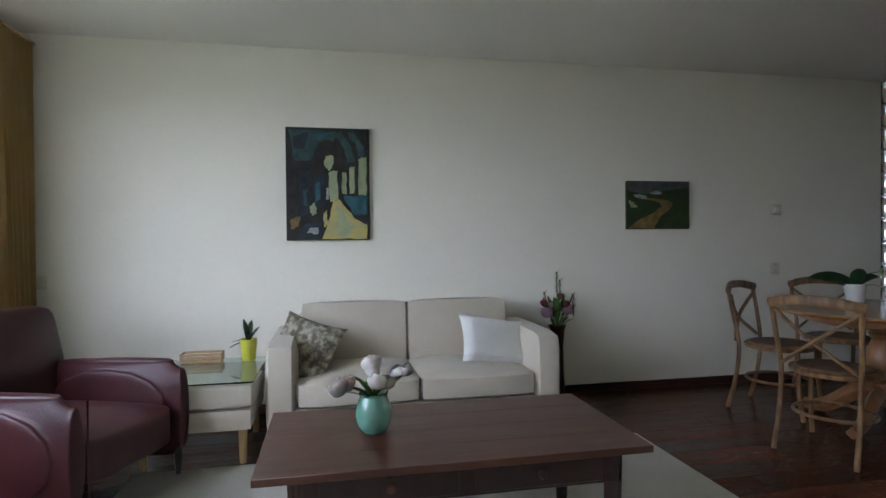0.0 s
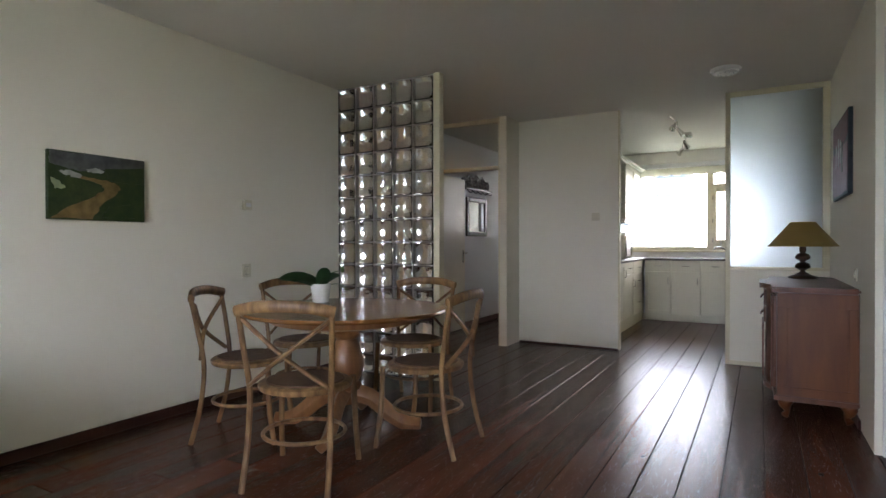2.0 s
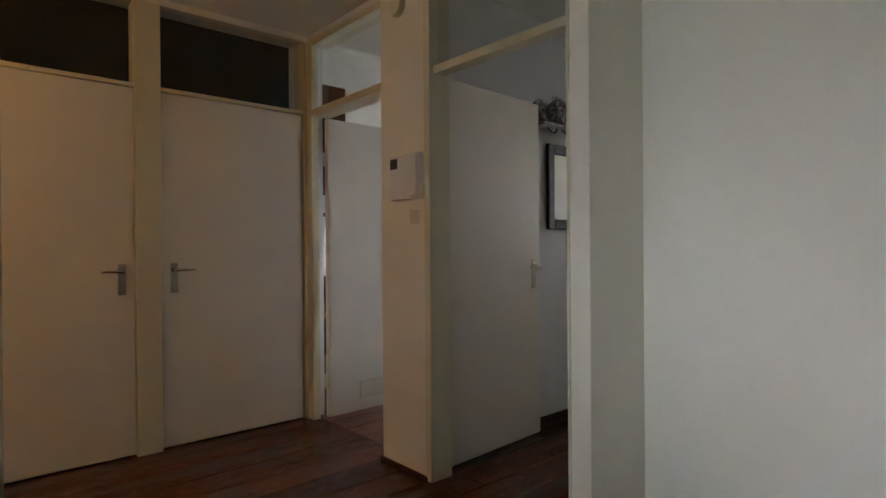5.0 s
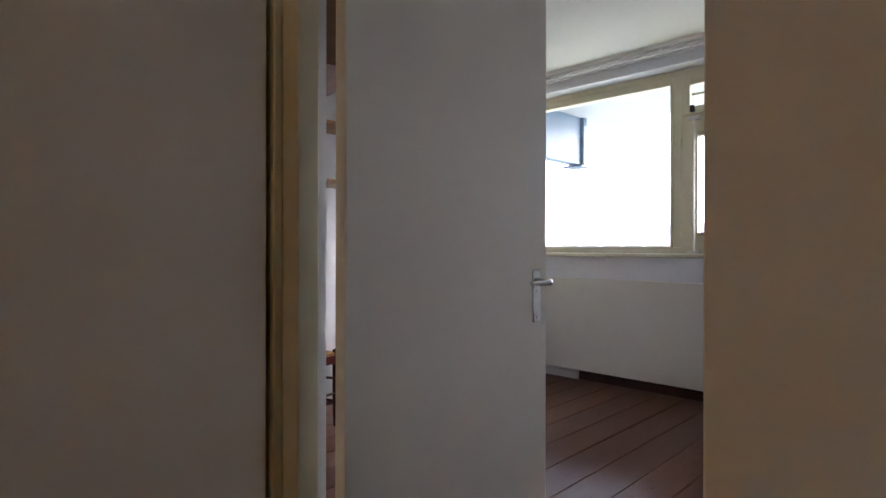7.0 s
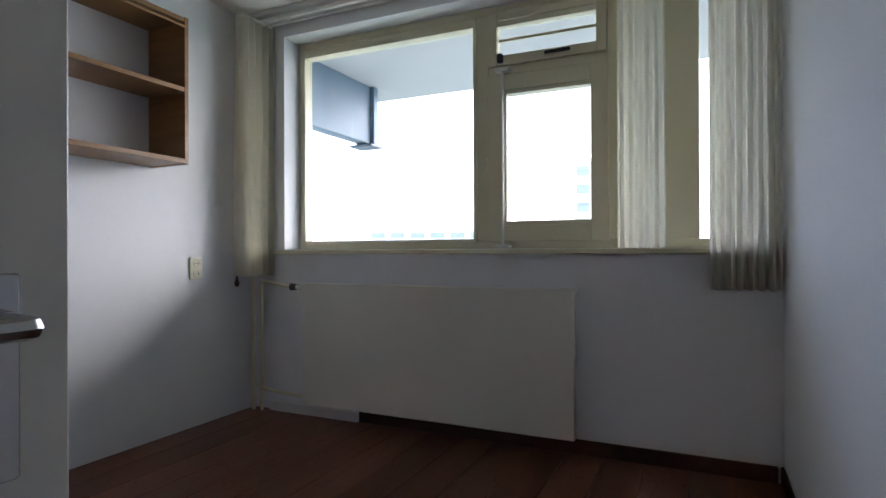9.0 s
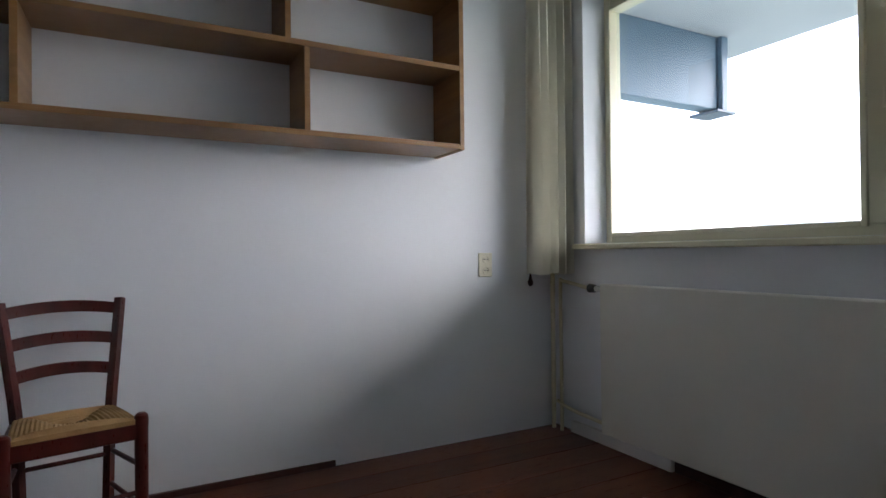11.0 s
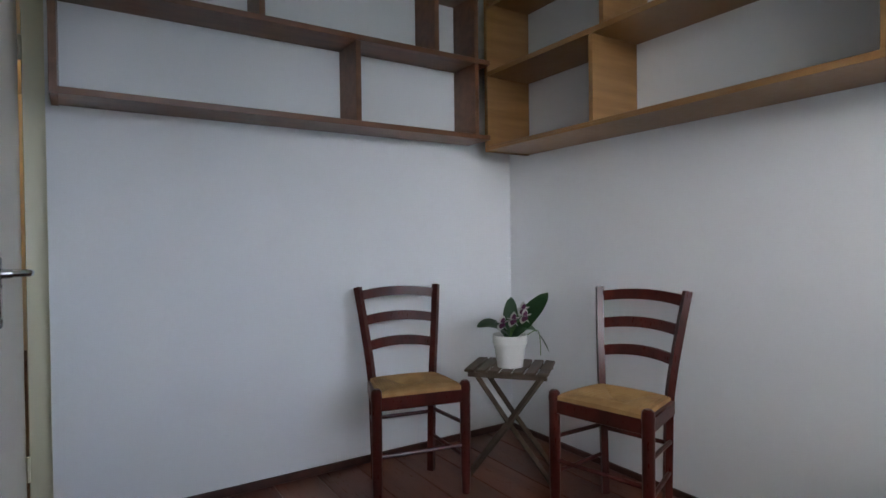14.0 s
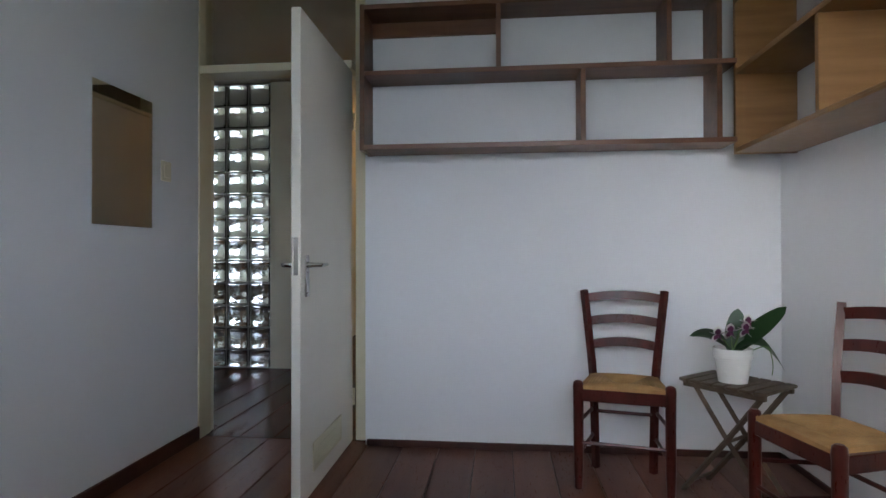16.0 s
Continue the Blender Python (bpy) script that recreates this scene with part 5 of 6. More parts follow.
canvas("painting", pose(-4.745, -0.03, 1.617), 0.585, 0.80, "tall dark painting of a sunlit arcade on canvas", [
    (P_TEAL, [(0.03, 0.98), (0.60, 0.97), (0.55, 0.80), (0.35, 0.72), (0.10, 0.70)]),
    (P_DARK, [(0.30, 0.72), (0.38, 0.86), (0.50, 0.90), (0.62, 0.84), (0.70, 0.70), (0.68, 0.62), (0.40, 0.58)]),
    (P_TEAL, [(0.58, 0.96), (0.66, 0.97), (0.78, 0.84), (0.82, 0.70), (0.74, 0.69), (0.70, 0.80)]),
    (P_TEAL, [(0.74, 0.96), (0.82, 0.96), (0.93, 0.84), (0.94, 0.74), (0.86, 0.74), (0.84, 0.84)]),
    (P_BLUE, [(0.18, 0.60), (0.27, 0.62), (0.28, 0.25), (0.16, 0.20)]), (P_BLUE, [(0.33, 0.58), (0.46, 0.58), (0.46, 0.32), (0.30, 0.26)]),
    (P_YELLOW, [(0.56, 0.36), (0.64, 0.36), (0.80, 0.20), (0.96, 0.14), (0.96, 0.01), (0.42, 0.01), (0.50, 0.18)]),
    (P_PALE, [(0.60, 0.30), (0.66, 0.28), (0.80, 0.12), (0.76, 0.03), (0.60, 0.04)]),
    (P_PALE, [(0.50, 0.60), (0.61, 0.62), (0.62, 0.36), (0.52, 0.34)]), (P_PALE, [(0.66, 0.60), (0.72, 0.60), (0.72, 0.42), (0.66, 0.41)]),
    (P_PALE, [(0.75, 0.65), (0.82, 0.66), (0.81, 0.42), (0.75, 0.41)]), (P_PALE, [(0.86, 0.73), (0.96, 0.75), (0.96, 0.40), (0.86, 0.40)]),
    (P_PALE, [(0.47, 0.74), (0.55, 0.76), (0.57, 0.68), (0.52, 0.62), (0.45, 0.66)]),
    (P_SKYBLUE, [(0.68, 0.40), (0.96, 0.39), (0.96, 0.24), (0.82, 0.22)]), (P_BLUE, [(0.22, 0.14), (0.42, 0.16), (0.40, 0.02), (0.12, 0.02)]),
    (P_DARK, [(0.06, 0.66), (0.16, 0.62), (0.15, 0.24), (0.04, 0.22)]), (P_SKYBLUE, [(0.34, 0.50), (0.40, 0.52), (0.41, 0.36), (0.34, 0.34)]), (P_WHITE, [(0.47, 0.46), (0.50, 0.47), (0.50, 0.36), (0.47, 0.36)]),
    (P_DARK, [(0.62, 0.66), (0.66, 0.66), (0.66, 0.36), (0.62, 0.36)]), (P_DARK, [(0.82, 0.72), (0.86, 0.73), (0.86, 0.40), (0.82, 0.40)]), (P_BLUE, [(0.08, 0.92), (0.26, 0.95), (0.22, 0.82), (0.10, 0.80)]),
    (P_SKYBLUE, [(0.36, 0.94), (0.50, 0.95), (0.46, 0.90), (0.38, 0.89)]), (P_PALE, [(0.28, 0.30), (0.34, 0.33), (0.36, 0.24), (0.30, 0.22)]), (P_TEAL, [(0.20, 0.44), (0.25, 0.45), (0.25, 0.32), (0.20, 0.31)]),
    (P_YELLOW, [(0.44, 0.24), (0.48, 0.27), (0.49, 0.14), (0.44, 0.12)]), (P_PATH, [(0.05, 0.18), (0.16, 0.21), (0.14, 0.12), (0.05, 0.10)]), (P_WHITE, [(0.26, 0.10), (0.38, 0.11), (0.37, 0.05), (0.25, 0.06)])], P_DARK, 1)
canvas("painting", pose(-2.145, -0.03, 1.478), 0.555, 0.385, "small landscape painting of a winding path on canvas", [
    (P_SKY, [(0.01, 0.99), (0.99, 0.99), (0.99, 0.86), (0.60, 0.78), (0.30, 0.72), (0.01, 0.80)]),
    (P_GREEN, [(0.55, 0.80), (0.99, 0.88), (0.99, 0.60), (0.60, 0.62)]),
    (P_PATH, [(0.02, 0.02), (0.42, 0.02), (0.52, 0.25), (0.66, 0.40), (0.72, 0.52), (0.66, 0.60), (0.52, 0.62), (0.30, 0.66), (0.30, 0.62), (0.52, 0.55), (0.55, 0.48), (0.42, 0.34), (0.18, 0.18)]),
    (P_WHITE, [(0.10, 0.70), (0.20, 0.73), (0.32, 0.66), (0.28, 0.62), (0.14, 0.66)]), (P_WHITE, [(0.36, 0.76), (0.46, 0.80), (0.54, 0.76), (0.52, 0.72), (0.38, 0.72)]),
    (P_PALE, [(0.02, 0.60), (0.10, 0.56), (0.16, 0.46), (0.06, 0.44)]), (P_GREEN, [(0.60, 0.22), (0.98, 0.30), (0.98, 0.05), (0.52, 0.05)])], P_GREEN, 2)
canvas("painting", pose(1.01, -3.93, 1.77, 0, 0, 180), 0.87, 0.58, "mauve and grey abstract painting on the sideboard wall", [
    (P_RED, [(0.02, 0.98), (0.98, 0.98), (0.98, 0.70), (0.60, 0.60), (0.02, 0.74)]), (P_MAUVE, [(0.02, 0.60), (0.98, 0.62), (0.98, 0.04), (0.02, 0.04)]),
    (P_WHITE, [(0.25, 0.70), (0.29, 0.71), (0.30, 0.42), (0.25, 0.42)]), (P_WHITE, [(0.42, 0.76), (0.46, 0.76), (0.46, 0.40), (0.41, 0.41)]),
    (P_WHITE, [(0.55, 0.70), (0.59, 0.72), (0.60, 0.44), (0.56, 0.43)]), (P_SKY, [(0.66, 0.66), (0.72, 0.66), (0.71, 0.30), (0.66, 0.32)])], P_BLUE, 3)

# dining table
CX, CY = -1.28, -1.17
dining = thing("dining_table", "round honey-oak pedestal dining table", "table", pose(CX, CY, 0))
bm = turned(bmesh.new(), [(0.60, 0.722), (0.622, 0.728), (0.63, 0.738), (0.625, 0.75)], segments=64)
part("tabletop", bm, OAK_TOP, dining)
part("rim_apron", turned(bmesh.new(), [(0.40, 0.66), (0.46, 0.675), (0.47, 0.722)], segments=48), OAK, dining)
part("pedestal", turned(bmesh.new(), [(0.074, 0.16), (0.074, 0.23), (0.092, 0.25), (0.092, 0.275), (0.074, 0.29), (0.096, 0.33), (0.110, 0.39), (0.104, 0.45), (0.078, 0.52), (0.063, 0.555), (0.078, 0.57), (0.083, 0.59),
                                      (0.074, 0.60), (0.085, 0.615), (0.087, 0.63), (0.096, 0.66)], segments=32), OAK, dining)
for k in range(4):
    bm = tube(bmesh.new(), curve_points([(0.05, 0, 0.22), (0.16, 0, 0.19), (0.28, 0, 0.095), (0.37, 0, 0.045), (0.47, 0, 0.036)], 5), [0.05 - 0.0006 * n for n in range(21)], 4, 1.25)
    for v in bm.verts:
        v.co.z = max(v.co.z, 0.001)
    bmesh.ops.bevel(bm, geom=bm.edges[:], offset=0.006, segments=1, affect="EDGES")
    part("foot", bm, OAK, dining).matrix_basis = pose(0, 0, 0, 0, 0, 22 + 90 * k)


def cross_back_chair(m):
    """A bentwood chair with crossed back bars; it faces +x of its pose, its back legs at x = 0."""
    chair = thing("dining_chair", "weathered wooden cross-back dining chair with a woven brown seat", "chair", None, "chairs round the dining table")
    tops = {}
    for s in (-1, 1):
        pts = curve_points([(-0.055, 0.205 * s, 0), (0.0, 0.20 * s, 0.22), (0.02, 0.198 * s, 0.45), (-0.01, 0.213 * s, 0.66), (-0.045, 0.223 * s, 0.845)], 6)
        part("back_leg", tube(bmesh.new(), pts, [0.0145] * len(pts), 8), CHAIR_WOOD, chair)
        part("front_leg", tube(bmesh.new(), curve_points([(0.425, 0.212 * s, 0), (0.395, 0.205 * s, 0.2), (0.385, 0.195 * s, 0.455)], 4), 0.0155, 8), CHAIR_WOOD, chair)
    part("top_rail", tube(bmesh.new(), curve_points([(-0.035, -0.237, 0.835), (-0.075, -0.125, 0.86), (-0.088, 0, 0.866), (-0.075, 0.125, 0.86), (-0.035, 0.237, 0.835)], 6), 0.0185, 10, 1.55), CHAIR_WOOD, chair)
    for s in (-1, 1):
        part("cross_bar", tube(bmesh.new(), curve_points([(-0.03, 0.212 * s, 0.80), (-0.062 + 0.006 * s, 0.0, 0.635), (0.0, -0.192 * s, 0.485)], 6), 0.0145, 8, 0.7), CHAIR_WOOD, chair)
    seat = bmesh.new()
    outline = [(0.205 + 0.215 * math.cos(a) * (1.02 if math.cos(a) > 0 else 0.95), 0.225 * math.sin(a) * (1.0 + 0.06 * math.cos(a))) for a in (2 * math.pi * k / 32 for k in range(32))]
    rings = []
    for scale, z in ((1.0, 0.435), (1.03, 0.445), (1.03, 0.46), (0.97, 0.468), (0.86, 0.470)):
        rings.append([seat.verts.new((0.205 + (x - 0.205) * scale, y * scale, z)) for x, y in outline])
    for low, high in zip(rings, rings[1:]):
        for k in range(32):
            seat.faces.new((low[k], low[(k + 1) % 32], high[(k + 1) % 32], high[k]))
    seat.faces.new(list(reversed(rings[0])))
    seat.faces.new(rings[-1])
    part("seat_frame", seat, CHAIR_WOOD, chair)
    weave = bmesh.new()
    lines = [[weave.verts.new((0.205 + (x - 0.205) * s, y * s, z)) for x, y in outline] for s, z in ((0.86, 0.4702), (0.84, 0.477), (0.5, 0.474))]
    for low, high in zip(lines, lines[1:]):
        for k in range(32):
            weave.faces.new((low[k], low[(k + 1) % 32], high[(k + 1) % 32], high[k]))
    weave.faces.new(list(reversed(lines[0])))
    weave.faces.new(lines[-1])
    part("seat", weave, CHAIR_SEAT, chair)
    ring = [(0.20 + 0.195 * math.cos(a), 0.20 * math.sin(a), 0.215) for a in (2 * math.pi * k / 28 for k in range(29))]
    part("stretcher_ring", tube(bmesh.new(), ring, 0.0105, 6), CHAIR_WOOD, chair)
    chair.matrix_world = m
    return chair


first = cross_back_chair(pose(-2.13, -1.52, 0, 0, 0, 22))
for x, y, turn in ((-1.235, -1.945, 94), (-1.75, -0.53, -60), (-0.93, -0.38, -112), (-0.42, -1.21, 190)):
    copy_thing(first, pose(x, y, 0, 0, 0, turn))
pot(pose(-1.10, -0.80, 0.7505), 0.055, 0.068, 0.125, CERAMIC, "white ceramic pot on the dining table")
orchid = thing("orchid_plant", "dark-leaved orchid in the white pot on the table", "plant", pose(-1.10, -0.80, 0.7505))
for tip, w, d in (((-0.19, 0.20, 0.215), 0.062, 0.05), ((-0.16, 0.11, 0.20), 0.058, 0.05), ((0.09, -0.10, 0.22), 0.05, 0.04), ((-0.02, -0.07, 0.255), 0.052, 0.02), ((0.10, 0.05, 0.19), 0.045, 0.03)):
    part("leaf", thick(leaf_shape(bmesh.new(), (0, 0, 0.11), tip, w * 0.9, d, segments=11, twist=0.7, blunt=0.5), 0.003), LEAF, orchid)
part("flower_stem", tube(bmesh.new(), curve_points([(0, 0, 0.11), (0.05, -0.04, 0.19), (0.11, -0.10, 0.215)], 4), 0.003, 5), LEAF_LIGHT, orchid)
part("bud", turned(bmesh.new(), [(0.006, 0.20), (0.014, 0.212), (0.012, 0.228), (0.004, 0.238)], (0.11, -0.10), 10), LEAF_LIGHT, orchid)
part("aerial_root", tube(bmesh.new(), curve_points([(0.03, -0.02, 0.11), (0.10, -0.07, 0.12), (0.15, -0.12, 0.07)], 4), 0.002, 5), LEAF_LIGHT, orchid)

# sideboard with table lamp
board = thing("sideboard", "dark cherry sideboard with a serpentine front and short curved legs", "sideboard")


def serpentine(x, x0, x1, flat, bulge):
    """The wavy front line of the sideboard."""
    u = (x - x0) / (x1 - x0)
    k = 0.5 * (1 + math.tanh((0.24 - abs(u - 0.5)) * 26))
    return flat + bulge * k


def sideboard_slab(z0, z1, x0, x1, flat, bulge, yb, bevel):
    bm = bmesh.new()
    xs = [x0 + (x1 - x0) * k / 48 for k in range(49)]
    pts = [(x, serpentine(x, x0, x1, flat, bulge)) for x in xs] + [(x1, yb), (x0, yb)]
    low, high = [bm.verts.new((x, y, z0)) for x, y in pts], [bm.verts.new((x, y, z1)) for x, y in pts]
    for k in range(len(pts)):
        n = (k + 1) % len(pts)
        bm.faces.new((low[k], low[n], high[n], high[k]))
    bm.faces.new(high)
    bm.faces.new(list(reversed(low)))
    if bevel:
        bmesh.ops.bevel(bm, geom=[e for e in bm.edges if abs(e.verts[0].co.z - e.verts[1].co.z) < 1e-5], offset=bevel, segments=2, affect="EDGES")
    return bm


BX0, BX1 = 0.235, 1.53
part("carcass", sideboard_slab(0.13, 0.825, BX0, BX1, -3.515, 0.06, -3.955, 0), CHERRY, board)
part("top", sideboard_slab(0.828, 0.862, BX0 - 0.035, BX1 + 0.035, -3.485, 0.07, -3.957, 0.010), CHERRY, board)
part("plinth_moulding", sideboard_slab(0.12, 0.16, BX0 - 0.012, BX1 + 0.012, -3.50, 0.06, -3.956, 0.008), CHERRY, board)
part("side_panel", boxes([(BX0 - 0.003, -3.90, 0.215, BX0 - 0.0004, -3.575, 0.73)]), CHERRY_WARM_LIT, board, "cherry side panel with warm light put into its colour")
for z0, z1 in ((0.16, 0.215), (0.73, 0.822)):
    part("side_rail", boxes([(BX0 - 0.008, -3.95, z0, BX0 - 0.0005, -3.520, z1)], 0.0015), CHERRY_WARM_LIT, board)
for y0, y1 in ((-3.95, -3.90), (-3.575, -3.520)):
    part("side_stile", boxes([(BX0 - 0.008, y0, 0.215, BX0 - 0.0005, y1, 0.73)], 0.0015), CHERRY_WARM_LIT, board)
for z0, z1 in ((0.70, 0.81), (0.575, 0.69)):
    x0, x1 = 0.66, 1.11
    drawer = part("drawer", boxes([(x0, -3.465, z0, x1, -3.443, z1)], 0.006), CHERRY, board)
    part("handle", tube(bmesh.new(), curve_points([(0.84, -3.443, (z0 + z1) / 2 + 0.01), (0.845, -3.425, (z0 + z1) / 2 - 0.015), (0.925, -3.425, (z0 + z1) / 2 - 0.015), (0.93, -3.443, (z0 + z1) / 2 + 0.01)]), 0.005, 6), BRONZE, drawer)
for x0, x1 in ((0.285, 0.60), (1.17, 1.48)):
    door = part("door", boxes([(x0, -3.520, 0.19, x1, -3.493, 0.80)], 0.006), CHERRY, board)
    for row in ((x0 + 0.005, -3.494, 0.195, x1 - 0.005, -3.483, 0.25), (x0 + 0.005, -3.494, 0.74, x1 - 0.005, -3.483, 0.795)):
        part("door_rail", boxes([row], 0.003), CHERRY, door)
    for row in ((x0 + 0.005, -3.494, 0.25, x0 + 0.055, -3.483, 0.74), (x1 - 0.055, -3.494, 0.25, x1 - 0.005, -3.483, 0.74)):
        part("door_stile", boxes([row], 0.003), CHERRY, door)
    part("key_plate", boxes([(x1 - 0.035, -3.484, 0.47, x1 - 0.02, -3.479, 0.53)], 0.002), BRONZE, door)
for x0, x1 in ((0.66, 0.875), (0.895, 1.11)):
    door = part("door", boxes([(x0, -3.442, 0.185, x1, -3.441, 0.565)], 0.005), CHERRY, board)
    for row in ((x0 + 0.004, -3.442, 0.19, x1 - 0.004, -3.433, 0.235), (x0 + 0.004, -3.442, 0.515, x1 - 0.004, -3.433, 0.56)):
        part("door_rail", boxes([row], 0.003), CHERRY, door)
    for row in ((x0 + 0.004, -3.442, 0.235, x0 + 0.045, -3.433, 0.515), (x1 - 0.045, -3.442, 0.235, x1 - 0.004, -3.433, 0.515)):
        part("door_stile", boxes([row], 0.003), CHERRY, door)
for x in (BX0 + 0.05, BX1 - 0.05):
    for y, s in ((-3.575, 1), (-3.90, -1)):
        sx = 1 if x > 0.9 else -1
        part("foot", tube(bmesh.new(), curve_points([(x, y, 0.135), (x + 0.018 * sx, y + 0.012 * s, 0.095), (x + 0.006 * sx, y, 0.045), (x + 0.026 * sx, y + 0.016 * s, 0.016)], 4), [0.046, 0.046, 0.045, 0.042, 0.040, 0.034, 0.027, 0.022, 0.018, 0.018, 0.02, 0.024, 0.016], 10), CHERRY_WARM_LIT, board)
lamp = thing("table_lamp", "unlit table lamp with an ochre cone shade on the sideboard", "lamp", pose(1.36, -3.72, 0.8625))
part("base", turned(bmesh.new(), [(0.10, 0), (0.105, 0.008), (0.098, 0.018), (0.06, 0.03), (0.035, 0.045), (0.02, 0.055)], segments=8), BRONZE, lamp)
part("stem", turned(bmesh.new(), [(0.02, 0.055), (0.018, 0.065), (0.052, 0.085), (0.056, 0.10), (0.045, 0.12), (0.018, 0.133), (0.022, 0.142), (0.052, 0.16), (0.055, 0.176), (0.042, 0.195), (0.018, 0.208), (0.024, 0.218), (0.024, 0.255), (0.012, 0.262), (0.012, 0.30)]), BRONZE, lamp)
bm = bmesh.new()
rings = [[bm.verts.new((r * math.cos(2 * math.pi * k / 48), r * math.sin(2 * math.pi * k / 48), z)) for k in range(48)] for r, z in ((0.245, 0.262), (0.165, 0.36), (0.088, 0.455))]
for low, high in zip(rings, rings[1:]):
    for k in range(48):
        bm.faces.new((low[k], low[(k + 1) % 48], high[(k + 1) % 48], high[k]))
part("shade", thick(bm, 0.003), SHADE_CLOTH, lamp, "ochre cloth cone shade")
part("shade_ring", tube(bmesh.new(), [(0.243 * math.cos(2 * math.pi * k / 40), 0.243 * math.sin(2 * math.pi * k / 40), 0.262) for k in range(41)], 0.004, 6), SHADE_CLOTH, lamp)
part("cable", tube(bmesh.new(), curve_points([(0.09, -0.02, 0.006), (0.14, -0.08, 0.005), (0.12, -0.15, 0.005), (0.05, -0.205, 0.005)]), 0.003, 6), BLACK, lamp, "black cable")

# white bookcase in the corner of the room
case = thing("bookcase", "empty white bookcase with adjustable shelves", "bookcase")
BC0, BC1, BF, BB = -2.05, -0.255, -3.995, -4.345
for x in (BC0, -1.16, BC1 - 0.022):
    part("side", boxes([(x, BB, 0, x + 0.022, BF, 2.30)], 0.002), WHITE_PAINT, case)
part("back", boxes([(BC0 + 0.022, BB, 0.02, BC1 - 0.022, BB + 0.008, 2.29)]), WHITE_PAINT, case)
for x0, x1 in ((BC0 + 0.022, -1.16), (-1.138, BC1 - 0.022)):
    for z in (0.06, 0.42, 0.78, 1.10, 1.40, 1.72, 2.02, 2.278):
        part("shelf", boxes([(x0 + 0.001, BB + 0.01, z, x1 - 0.001, BF - 0.008, z + 0.022)], 0.002), WHITE_PAINT, case)
bm = bmesh.new()
for k in range(60):
    for y in (BF - 0.05, BB + 0.06):
        z = 0.15 + k * 0.035
        box(bm, BC1 - 0.0226, y - 0.003, z - 0.003, BC1 - 0.0215, y + 0.003, z + 0.003)
part("peg_holes", bm, BLACK, case, smooth=False)

# ---- study furniture ----
PINE = surface("varnished_plywood", (0.36, 0.195, 0.075), 0.42, (0.25, 0.125, 0.045), 4.0, (0.6, 0.6, 6), 0.5, 50, 0.08, coat=0.15)
PINE_BROWN = surface("brown_varnished_pine", (0.19, 0.080, 0.036), 0.42, (0.12, 0.050, 0.022), 4.0, (6, 0.6, 6), 0.5, 50, 0.08, coat=0.15)
MAHOGANY = surface("mahogany_stain", (0.085, 0.014, 0.009), 0.3, (0.042, 0.008, 0.005), 6.0, (3, 3, 0.6), 0.5, 50, 0.08, specular=0.4)
RUSH = surface("woven_rush", (0.47, 0.28, 0.11), 0.75, (0.27, 0.145, 0.05), 9.0, grain=160, bump=0.5)
TEAK = surface("weathered_teak", (0.105, 0.070, 0.042), 0.6, (0.065, 0.043, 0.027), 8.0, (3, 3, 3), 0.5, 60, 0.2)

T = 0.024
wall_shelf = thing("wall_shelf", "varnished plywood wall shelf with open compartments, empty", "shelf", None, "study wall shelves")
FX0, FX1, FY = 2.135, 4.587, 3.18
for z, n in ((1.503, "bottom_board"), (1.878, "middle_board"), (2.245, "top_board")):
    part(n, boxes([(FX0 + T, FY + 0.002, z, FX1 - T, YW - 0.001, z + T)], 0.0015), PINE, wall_shelf)
for x in (FX0, FX1 - T):
    part("end_panel", boxes([(x, FY, 1.499, x + T, YW - 0.001, 2.272)], 0.0015), PINE, wall_shelf)
for x, z0, z1 in ((2.828, 1.527, 1.878), (3.82, 1.527, 1.878), (2.885, 1.902, 2.245), (3.742, 1.902, 2.245)):
    part("divider", boxes([(x, FY + 0.006, z0, x + T, YW - 0.001, z1)], 0.0015), PINE, wall_shelf)
for z in (2.215, 1.852):
    part("nosing", boxes([(FX0 + T, FY - 0.003, z if z > 2 else 1.503, FX1 - T, FY + 0.002, (z if z > 2 else 1.503) + 0.012)], 0.001), PINE, wall_shelf)
short_shelf = thing("wall_shelf", "narrower brown pine wall shelf with open compartments, empty", "shelf", None, "study wall shelves")
GY0, GY1, GX = 1.358, 3.178, 2.185
for z, n in ((1.552, "bottom_board"), (1.925, "middle_board"), (2.262, "top_board")):
    part(n, boxes([(1.991, GY0 + T, z, GX, GY1 - (0.04 if n == "top_board" else 0.0), z + T)], 0.0015), PINE_BROWN, short_shelf)
part("end_panel", boxes([(1.991, GY0, 1.549, GX, GY0 + T, 2.289)], 0.0015), PINE_BROWN, short_shelf)
for y, z0, z1 in ((2.455, 1.576, 1.925), (2.045, 1.949, 2.262), (2.86, 1.949, 2.262), (3.09, 1.576, 1.925), (3.09, 1.949, 2.262)):
    part("divider", boxes([(1.991, y, z0, GX - 0.006, y + T, z1)], 0.0015), PINE_BROWN, short_shelf)
part("back_rail", boxes([(1.991, GY0 + T, 2.182, 2.009, 2.045, 2.260)], 0.0015), PINE_BROWN, short_shelf)


